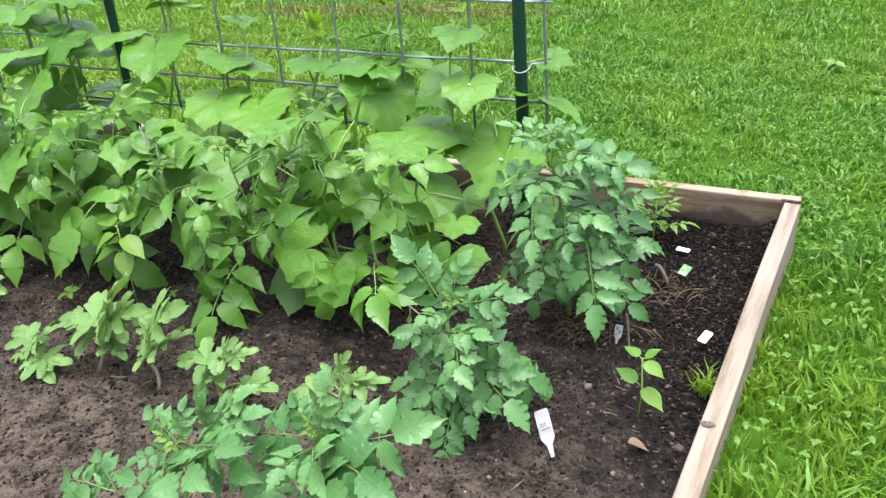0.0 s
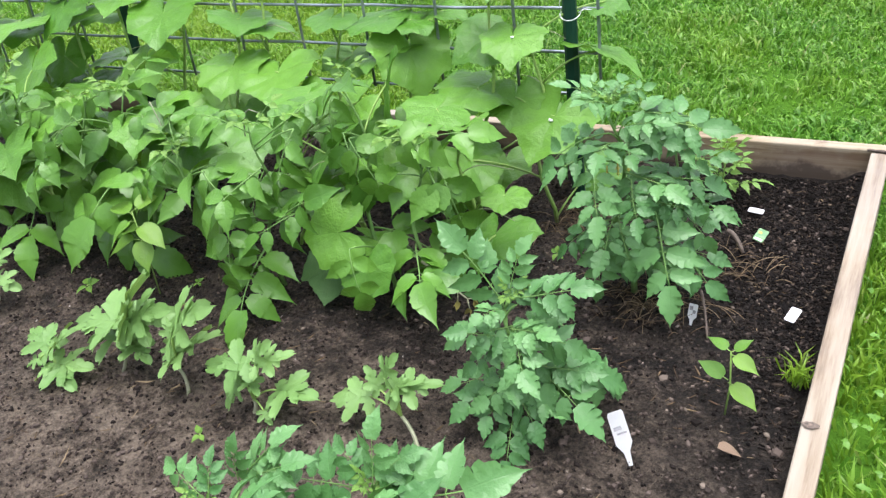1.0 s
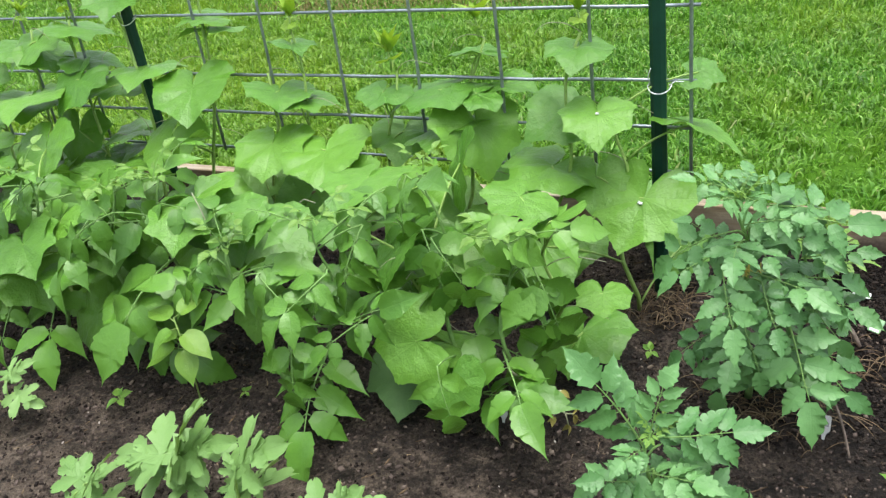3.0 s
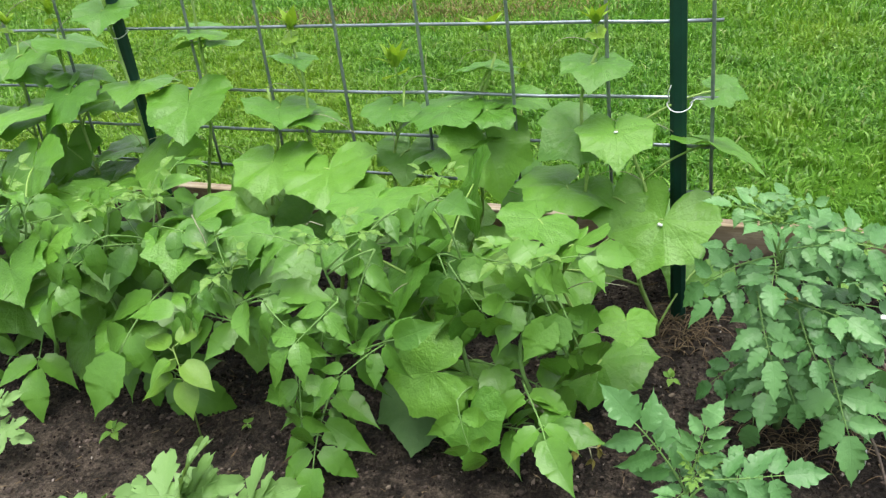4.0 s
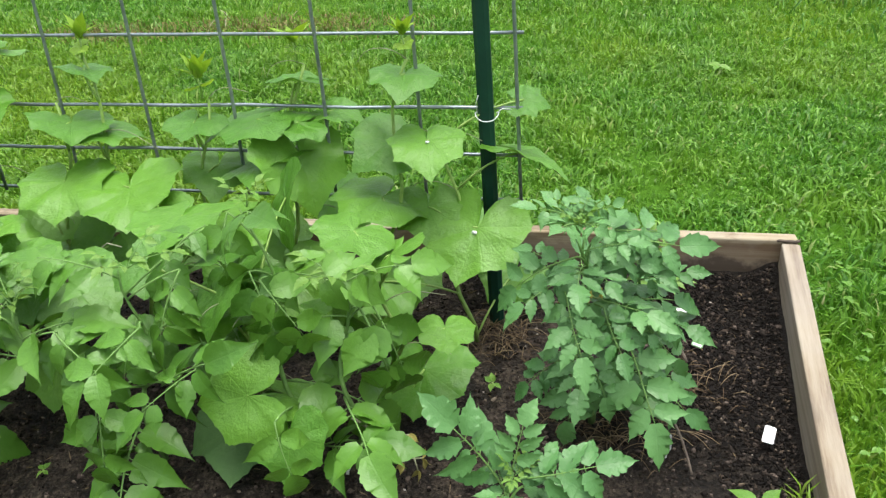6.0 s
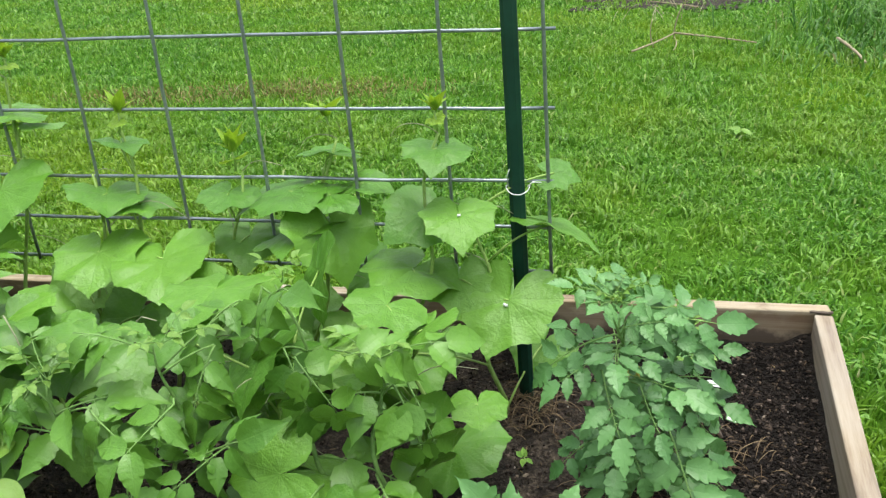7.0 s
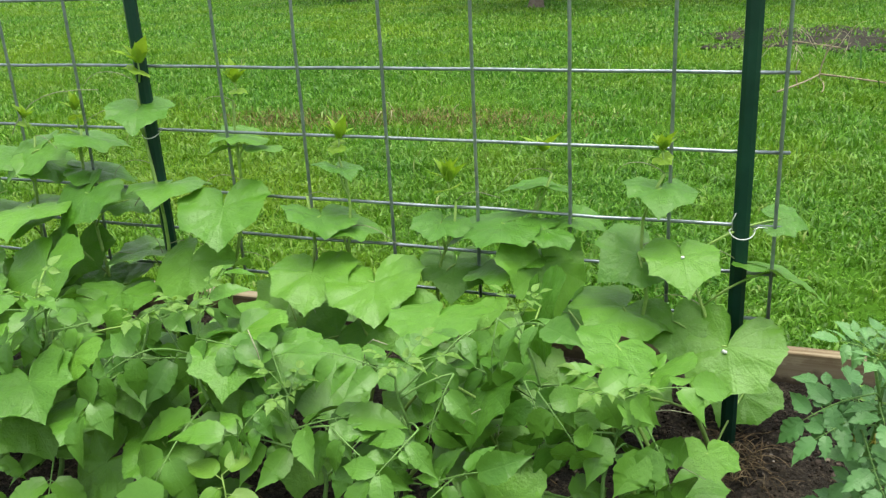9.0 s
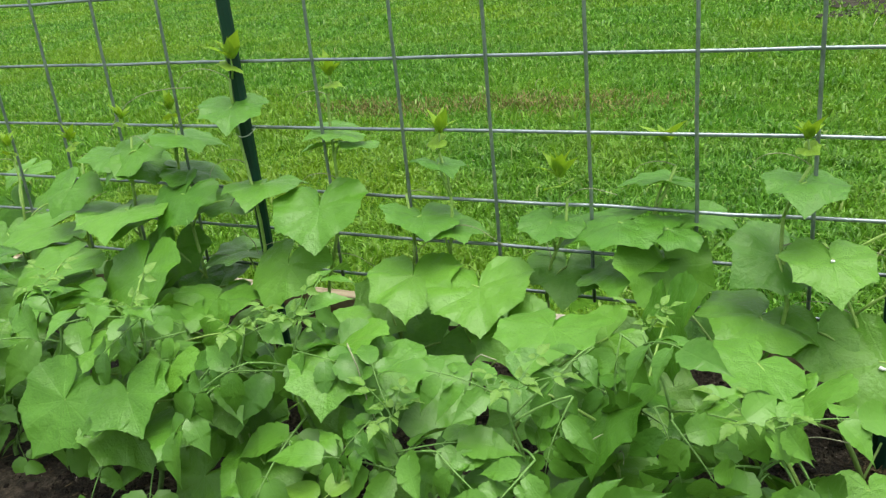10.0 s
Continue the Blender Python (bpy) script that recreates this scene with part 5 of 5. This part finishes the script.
# withered shoot lying out from the tomato stems
dead = thing("withered_branch", (-0.25, -0.52, 0.09), "withered tomato branch with curled yellow-brown leaves", "dead branch")
v, f = [], []
tube(v, f, [(-0.25, -0.51, 0.11), (-0.215, -0.515, 0.09), (-0.165, -0.53, 0.065), (-0.135, -0.54, 0.055)], 0.0032, 0.0018, 6)
tube(v, f, [(-0.175, -0.527, 0.07), (-0.16, -0.525, 0.09), (-0.145, -0.525, 0.095)], 0.0016, 0.001, 5)
tube(v, f, [(-0.16, -0.532, 0.063), (-0.158, -0.54, 0.04)], 0.0016, 0.001, 5)
tube(v, f, [(-0.135, -0.54, 0.055), (-0.12, -0.54, 0.058)], 0.0016, 0.001, 5)
tube(v, f, [(-0.135, -0.54, 0.055), (-0.128, -0.548, 0.035)], 0.0016, 0.001, 5)
child("twig", mesh_of("twig", v, f, STEM_PALE), dead)
CURLED = [oval_leaf(220 + k, DRY, 0.55) for k in range(2)]
for k, (x, y, z, az, dip) in enumerate(((-0.145, -0.525, 0.095, -20, 30), (-0.147, -0.525, 0.093, -80, 60), (-0.12, -0.54, 0.058, -20, 50), (-0.122, -0.542, 0.057, 70, -20), (-0.158, -0.54, 0.042, -110, 75), (-0.16, -0.538, 0.045, 200, 70), (-0.128, -0.548, 0.036, -60, 60), (-0.13, -0.547, 0.037, -140, 55), (-0.118, -0.541, 0.056, -60, 70))):
    child("dead_leaf", CURLED[k % 2], dead, facing((x, y, z), az, dip, 0.021, 40 * k))


# ---- labels, stakes and litter ----
def slip(name, place, size, turn, tilt, label, material=LABEL, bars=()):
    """A flat plastic plant label lying on the soil, corners rounded, with faded bars of print."""
    root = thing(name, place, label, "plant label", "plant labels")
    bm = bmesh.new()
    bmesh.ops.create_cube(bm, size=1.0)
    bmesh.ops.scale(bm, vec=(size[0], size[1], 0.0016), verts=bm.verts)
    bmesh.ops.bevel(bm, geom=[e for e in bm.edges if abs((e.verts[0].co - e.verts[1].co).z) > 0.001], offset=0.003, segments=3, affect="EDGES", profile=0.5)
    m = Matrix.Translation(place) @ pose(0, 0, 0, tilt[0], tilt[1], turn)
    part("plate", bm, material, root, m=m)
    for bx, by, bw, bh, mat in bars:
        bm = bmesh.new()
        bmesh.ops.create_cube(bm, size=1.0)
        bmesh.ops.scale(bm, vec=(bw, bh, 0.0006), verts=bm.verts)
        part("print_bar", bm, mat, root, m=m @ Matrix.Translation((bx, by, 0.0011)))
    return root


slip("plant_label", (0.485, -0.365, 0.018), (0.02, 0.04, 0), -18, (10, 4), "white plastic plant label lying on dark soil")
slip("plant_label", (0.372, 0.05, 0.014), (0.036, 0.018, 0), -12, (8, 0), "white plastic plant label lying on dark soil")
slip("plant_label", (0.395, -0.072, 0.018), (0.024, 0.034, 0), -20, (25, 8), "green and white printed plant label half in the soil", GREEN_PRINT, ((0, -0.012, 0.018, 0.005, LABEL), (-0.004, 0.006, 0.008, 0.006, BLOOM)))


def stake(place, height, width, lean, turn, label, bars):
    """A plastic stake label pushed into the soil: a plate above a narrowing tongue."""
    root = thing("label_stake", place, label, "plant label", "label stakes")
    bm = bmesh.new()
    out = [(-0.42, 1.0), (0.42, 1.0), (0.5, 0.93), (0.5, 0.25), (0.2, 0.06), (0.12, -0.25), (-0.12, -0.25), (-0.2, 0.06), (-0.5, 0.25), (-0.5, 0.93)]
    front = [bm.verts.new((x * width, 0, y * height)) for x, y in out]
    bm.faces.new(front)
    bmesh.ops.solidify(bm, geom=bm.faces[:], thickness=0.002)
    bmesh.ops.recalc_face_normals(bm, faces=bm.faces)
    m = Matrix.Translation(place) @ pose(0, 0, 0, lean[0], lean[1], turn)
    part("plate", bm, LABEL, root, m=m)
    for bx, by, bw, bh in bars:
        bm = bmesh.new()
        bmesh.ops.create_cube(bm, size=1.0)
        bmesh.ops.scale(bm, vec=(bw, 0.0008, bh), verts=bm.verts)
        part("print_bar", bm, GREY, root, m=m @ Matrix.Translation((bx, -0.0014, by)))
    return root


stake((0.266, -0.812, 0), 0.074, 0.03, (-48, -30), 12, "white plastic stake label by the small tomato plant", ((-0.003, 0.045, 0.014, 0.006), (0.002, 0.036, 0.018, 0.003)))
stake((0.3, -0.415, 0), 0.035, 0.02, (-30, -10), -20, "white stake label splashed with dark soil", ((-0.003, 0.026, 0.007, 0.008), (0.004, 0.019, 0.006, 0.007)))
stake((-0.263, -0.53, 0), 0.05, 0.016, (-8, 4), 10, "small grey-white stake label under the leaves", ((0, 0.035, 0.008, 0.004),))

for a, b, r, lab in (((0.325, -0.09, 0.03), (0.365, -0.13, 0.0), 0.006, "short grey twig sticking out of the soil"), ((0.31, -0.37, 0.045), (0.34, -0.47, 0.005), 0.003, "thin grey stick leaning on the soil")):
    st = thing("stick", b if b[2] < 0.2 else a, lab, "stick")
    v, f = [], []
    tube(v, f, arc(a, b, (0, 0, 0.012 if b[2] < 0.2 else 0.1), 7), r, r * 0.7, 7)
    child("twig", mesh_of("twig", v, f, GREY_STEM), st)

# dry branches out on the lawn: each limb is an arc from a to b
PALE_TWIG = plain_shader("dry_pale_twig", (0.2, 0.16, 0.1), (0.36, 0.3, 0.2), 40, 0.85)


def fallen_branch(base, label, limbs):
    root = thing("fallen_branch", base, label, "branch")
    for a, b, bow, r in limbs:
        v, f = [], []
        tube(v, f, arc(a, b, bow, 9), r * 1.25, r * 0.75, 6)
        child("twig", mesh_of("twig", v, f, PALE_TWIG), root)


fallen_branch((0.64, 4.77, -0.03), "dry pale branch with upright twigs on the lawn", (
    ((0.64, 4.77, -0.02), (0.74, 4.77, 0.32), (-0.03, 0, 0.0), 0.0045),
    ((0.31, 4.05, 0.03), (0.64, 4.77, 0.03), (0.02, 0, 0.0), 0.006),
    ((0.64, 4.77, 0.03), (1.15, 4.3, 0.03), (0.02, 0, 0.0), 0.006),
    ((0.64, 4.77, 0.0), (0.58, 4.06, 0.03), (0.02, 0, 0.0), 0.004),
    ((0.48, 4.46, -0.02), (0.46, 4.46, 0.18), (-0.02, 0, 0), 0.004)))
fallen_branch((0.57, 6.72, -0.03), "thin dry branch lying over the bare patch", (
    ((0.96, 6.22, 0.02), (0.57, 6.72, 0.02), (0.02, 0, 0.0), 0.006),
    ((0.57, 6.72, -0.01), (0.5, 6.72, 0.22), (-0.04, 0, 0), 0.0045)))
fallen_branch((1.63, 3.92, -0.03), "pale bleached stick lying in long grass", (
    ((1.66, 4.29, 0.05), (1.61, 3.47, 0.05), (0.015, 0, 0.0), 0.009),))

dl = thing("dry_leaf", (0.425, -0.768, 0.006), "curled pale brown dead leaf on the soil", "dead leaf")
PALE_LEAF = oval_leaf(230, plain_shader("pale_dead_leaf", (0.13, 0.085, 0.05), (0.2, 0.14, 0.09), 40, 0.8), 0.7)
child("blade", PALE_LEAF, dl, facing((0.402, -0.768, 0.022), -5, 6, 0.04, 0, (0, 0, 1)))


def scatter(name, count, seed, material, size, thick, label, box, where=None, stretch=4.0):
    """Small loose slivers lying on the soil, one mesh."""
    rng = np.random.default_rng(seed)
    v, f = [], []
    while len(f) < count * 5:
        x, y = rng.uniform(box[0], box[1]), rng.uniform(box[2], box[3])
        if not in_bed(x, y, -0.012) or (where and rng.uniform() > where(x, y)):
            continue
        s = size * rng.uniform(0.25, 1.0) * (1.8 if rng.uniform() < 0.1 else 1.0)
        w, tl = rng.uniform(0, math.pi), rng.uniform(-0.4, 0.4)
        lank = stretch * rng.uniform(0.35, 1.2)
        dx, dy = math.cos(w) * s, math.sin(w) * s
        px, py = -math.sin(w) * s / lank, math.cos(w) * s / lank
        z = soil_height(x, y) + thick * 0.3
        i = len(v)
        for ex, ey, ez in ((dx + px * 0.5, dy + py * 0.5, tl * s), (px, py, 0), (-dx, -dy, -tl * s), (-px, -py, 0)):
            v.append((x + ex, y + ey, z + max(ez, -0.002)))
        for ex, ey, ez in ((dx * 0.8, dy * 0.8, tl * s), (px * 0.7, py * 0.7, 0), (-dx * 0.8, -dy * 0.8, -tl * s), (-px * 0.7, -py * 0.7, 0)):
            v.append((x + ex, y + ey, z + thick + max(ez, -0.002)))
        f += [(i + 4, i + 5, i + 6, i + 7), (i, i + 1, i + 5, i + 4), (i + 1, i + 2, i + 6, i + 5), (i + 2, i + 3, i + 7, i + 6), (i + 3, i, i + 4, i + 7)]
    return tagged(new(name, mesh_of(name, v, f, material, smooth=False)), label, name.replace("_", " "), kind="stuff")


scatter("bark_crumbs", 5600, 31, CHIPS, 0.0075, 0.0028, "dark bark crumbs strewn over the soil", (-2.2, 0.6, -1.4, 0.2), lambda x, y: min(1.0, max(0.0, (x + 0.3 * y - 0.22) * 6)))
scatter("soil_lumps", 1100, 35, CLODS, 0.006, 0.005, "larger crumbs and lumps of dark soil", (-1.9, 0.6, -1.4, 0.2), None, 1.5)
scatter("dark_crumbs", 1800, 36, CHIPS, 0.005, 0.002, "dark compost crumbs lying on the soil", (-1.9, 0.35, -1.4, 0.2), None, 2.2)
scatter("soil_clods", 13000, 32, CLODS, 0.0045, 0.003, "small crumbs of dry soil", (-1.7, 0.6, -1.3, 0.2), None, 1.4)
scatter("white_grit", 420, 33, GRIT, 0.0024, 0.002, "white grit specks in the soil", (-2.0, 0.6, -1.4, 0.2), None, 1.3)
scatter("straw_bits", 1000, 34, STRAW, 0.016, 0.0014, "thin straw bits lying on the soil", (-2.0, 0.6, -1.4, 0.2), None, 18)


def wisps(name, centre, spread, count, seed, label):
    rng = random.Random(seed)
    v, f = [], []
    for _ in range(count):
        x, y = rng.gauss(centre[0], spread[0]), rng.gauss(centre[1], spread[1])
        w, s = rng.uniform(0, 6.28), rng.uniform(0.02, 0.07)
        z = soil_height(x, y) + rng.uniform(0.001, 0.018)
        tube(v, f, arc((x, y, z), (x + math.cos(w) * s, y + math.sin(w) * s, z + rng.uniform(-0.006, 0.01)), (0, 0, 0.008), 5), 0.0008, 0.0006, 4)
    return tagged(new(name, mesh_of(name, v, f, STRAW)), label, "dry grass", kind="stuff")


wisps("dry_straw", (-0.03, -0.06), (0.035, 0.05), 170, 41, "tangle of dry straw at the foot of the post")
wisps("dry_straw", (0.2, -0.36), (0.06, 0.05), 150, 42, "dry straw under the bushy tomato plant")
wisps("dry_straw", (0.36, -0.2), (0.05, 0.05), 60, 43, "dry straw bits on the soil")

# grass creeping in over the side plank, and beside it
rng = np.random.default_rng(51)
tuft = rng.normal(0, 0.012, (60, 2)) + np.array([0.508, -0.54])
blades("grass_tuft", tuft[:, 0], tuft[:, 1], np.full(60, -0.004), 0.07 * rng.uniform(0.4, 1.2, 60), np.full(60, 0.004), 1.0, rng, GRASS, "small tuft of grass by the side plank")

rng = np.random.default_rng(52)
cv, cf, cu = [], [], []
clover_rng = random.Random(5)
for _ in range(170):
    y = rng.uniform(-1.3, 0.6)
    x = side_x(min(y, 0.2)) + 0.06 + abs(rng.normal(0, 0.28))
    z = GROUND_Z + rng.uniform(0.045, 0.08)
    for k in range(3):
        m = facing((x, y, z), 120 * k + rng.uniform(0, 90), rng.uniform(-10, 25), 0.012 * rng.uniform(0.7, 1.3), 0, (0, 0, 1))
        leaflet(cv, cu, cf, m, 1.0, 0.85, 2, 0.0, clover_rng, 0.1, 0.15, 5)
tagged(new("clover", mesh_of("clover", cv, cf, PEPPER, cu)), "low round-leaved clover among the grass", "clover", kind="stuff")


# ---- weeds and clumps out on the lawn ----
def tall_weeds(name, place, count, spread, height, seed, label, width=0.008):
    rng = np.random.default_rng(seed)
    x, y = rng.normal(place[0], spread, count), rng.normal(place[1], spread, count)
    return blades(name, x, y, np.full(count, GROUND_Z), height * rng.uniform(0.4, 1.2, count), np.full(count, width), 1.25, rng, WEED, label)


tall_weeds("tall_weeds", (2.8, 4.95), 4200, 0.42, 0.34, 61, "clump of tall dark green weeds on the lawn", 0.013)
tall_weeds("tall_weeds", (3.3, 5.6), 3400, 0.5, 0.4, 64, "clump of tall dark green weeds on the lawn", 0.013)
tall_weeds("tall_weeds", (2.45, 4.2), 3600, 0.5, 0.17, 65, "low dark green weeds at the edge of a clump", 0.013)
# pale dry stalks standing loose in the grass
DRY_STALK = plain_shader("pale_dry_stalk", (0.3, 0.25, 0.16), (0.5, 0.45, 0.32), 30, 0.8)
srng = random.Random(77)
for place, count, tall, wide in (((0.5, 5.6), 9, 0.2, 0.16), ((0.85, 6.3), 6, 0.34, 0.1), ((2.3, 4.75), 10, 0.34, 0.22), ((-1.9, 3.3), 9, 0.09, 0.3), ((0.6, 7.3), 12, 0.14, 0.5)):
    st = thing("dry_stalks", (*place, GROUND_Z), "loose pale dry stalks standing among the lawn grass", "dry stalks")
    for _ in range(count):
        x, y, w = srng.gauss(place[0], wide), srng.gauss(place[1], wide * 0.6), srng.uniform(0, 6.28)
        s = tall * srng.uniform(0.5, 1.2)
        v, f = [], []
        tube(v, f, arc((x, y, GROUND_Z), (x + math.cos(w) * s * 0.8, y + math.sin(w) * s * 0.8, GROUND_Z + s * 0.7), (0, 0, s * 0.2), 7), 0.0026, 0.0012, 5)
        child("stalk", mesh_of("stalk", v, f, DRY_STALK), st)

tall_weeds("grass_clump", (-6.6, 12.9), 500, 0.16, 0.3, 62, "dark grass clump far out on the lawn", 0.014)
tall_weeds("grass_clump", (-2.75, 11.6), 160, 0.1, 0.14, 63, "small dark clump far out on the lawn", 0.014)

broad = thing("broad_leaf_weed", (0.72, 2.09, GROUND_Z), "small pale broad-leaved weed on the lawn", "weed")
for k in range(4):
    child("leaf", PEPPER_LEAVES[k % 3], broad, facing((0.72, 2.09, GROUND_Z + 0.06), 95 * k + 150, -15 + 8 * k, 0.06, 0, (0, -0.3, 1)))


# ---- trees at the far side of the lawn ----
def tree(place, girth, tall, seed, lean=(0.0, 0.0)):
    """A yard tree: a flared trunk, rising limbs, and a loose crown of leaf clumps."""
    rng = random.Random(seed)
    x0, y0 = place
    root = thing("tree", (x0, y0, lawn_height(x0, y0)), "broad-leaved yard tree with grey-brown bark on the lawn", "tree", "trees behind the lawn")
    fork = tall * 0.42
    pts, v, f = [], [], []
    sides = 14
    for k in range(12):
        s = k / 11
        r = girth * (1 - 0.35 * s + 0.45 * math.exp(-s * 14))
        c = Vector((x0 + lean[0] * s + 0.03 * math.sin(5 * s + seed), y0 + lean[1] * s, lawn_height(x0, y0) - 0.05 + (fork + 0.05) * s))
        pts.append(c)
        for q in range(sides):
            w = 2 * math.pi * q / sides
            rr = r * (1 + 0.12 * noise.noise((math.cos(w) * 1.6, math.sin(w) * 1.6, s * 3 + seed)) + 0.1 * math.exp(-s * 12) * math.cos(5 * w))
            v.append(c + Vector((rr * math.cos(w), rr * math.sin(w), 0)))
    for k in range(11):
        for q in range(sides):
            i, j = k * sides + q, k * sides + (q + 1) % sides
            f.append((i, j, j + sides, i + sides))
    child("trunk", mesh_of("trunk", v, f, BARK), root)
    ends = []
    for k in range(6):
        w = 1.05 * k + rng.uniform(-0.3, 0.3)
        a = pts[9 + k % 3]
        b = a + Vector((math.cos(w), math.sin(w), 0)) * tall * rng.uniform(0.14, 0.26) + Vector((0, 0, tall * rng.uniform(0.2, 0.42)))
        v, f = [], []
        line = arc(a, b, (math.cos(w) * 0.2, math.sin(w) * 0.2, -0.1), 8)
        tube(v, f, line, girth * 0.34, girth * 0.08, 8)
        child("limb", mesh_of("limb", v, f, BARK), root)
        ends += line[4:]
    n = 5200
    nr = np.random.default_rng(seed)
    pick = np.array([tuple(e) for e in ends])[nr.integers(0, len(ends), n)]
    hub = pick + nr.normal(0, tall * 0.075, (n, 3))
    clump = hub[nr.integers(0, n // 14, n)] + nr.normal(0, 0.16, (n, 3))
    u, w = nr.normal(0, 1, (n, 3)), nr.normal(0, 1, (n, 3))
    u /= np.linalg.norm(u, axis=1)[:, None]
    w -= u * (u * w).sum(1)[:, None]
    w /= np.linalg.norm(w, axis=1)[:, None]
    s = nr.uniform(0.05, 0.1, n)[:, None]
    quad = np.stack([clump - u * s, clump - w * s * 0.45, clump + u * s, clump + w * s * 0.45], 1).reshape(-1, 3)
    faces = [(4 * k, 4 * k + 1, 4 * k + 2, 4 * k + 3) for k in range(n)]
    child("crown", mesh_of("crown", quad, faces, FOLIAGE, smooth=False), root)
    return root


tree((-6.55, 12.95), 0.17, 5.6, 301, (-0.25, 0.1))
tree((-2.72, 11.0), 0.1, 4.2, 302, (0.1, 0.0))
tree((0.92, 12.2), 0.17, 5.4, 303, (-0.2, 0.1))

scrap = thing("plastic_scrap", (-0.234, -1.005, 0.006), "small crumpled white scrap lying on the soil", "litter")
v, f = [], []
for k in range(8):
    w = 2 * math.pi * k / 8
    v.append((-0.234 + 0.008 * math.cos(w) * (1 + 0.3 * (k % 2)), -1.005 + 0.005 * math.sin(w) * (1 + 0.3 * (k % 3 == 0)), 0.006 + 0.002 * (k % 2)))
v.append((-0.236, -1.004, 0.012))
f = [(k, (k + 1) % 8, 8) for k in range(8)] + [tuple(range(7, -1, -1))]
child("crumpled_sheet", mesh_of("crumpled_sheet", v, f, LABEL, smooth=False), scrap)
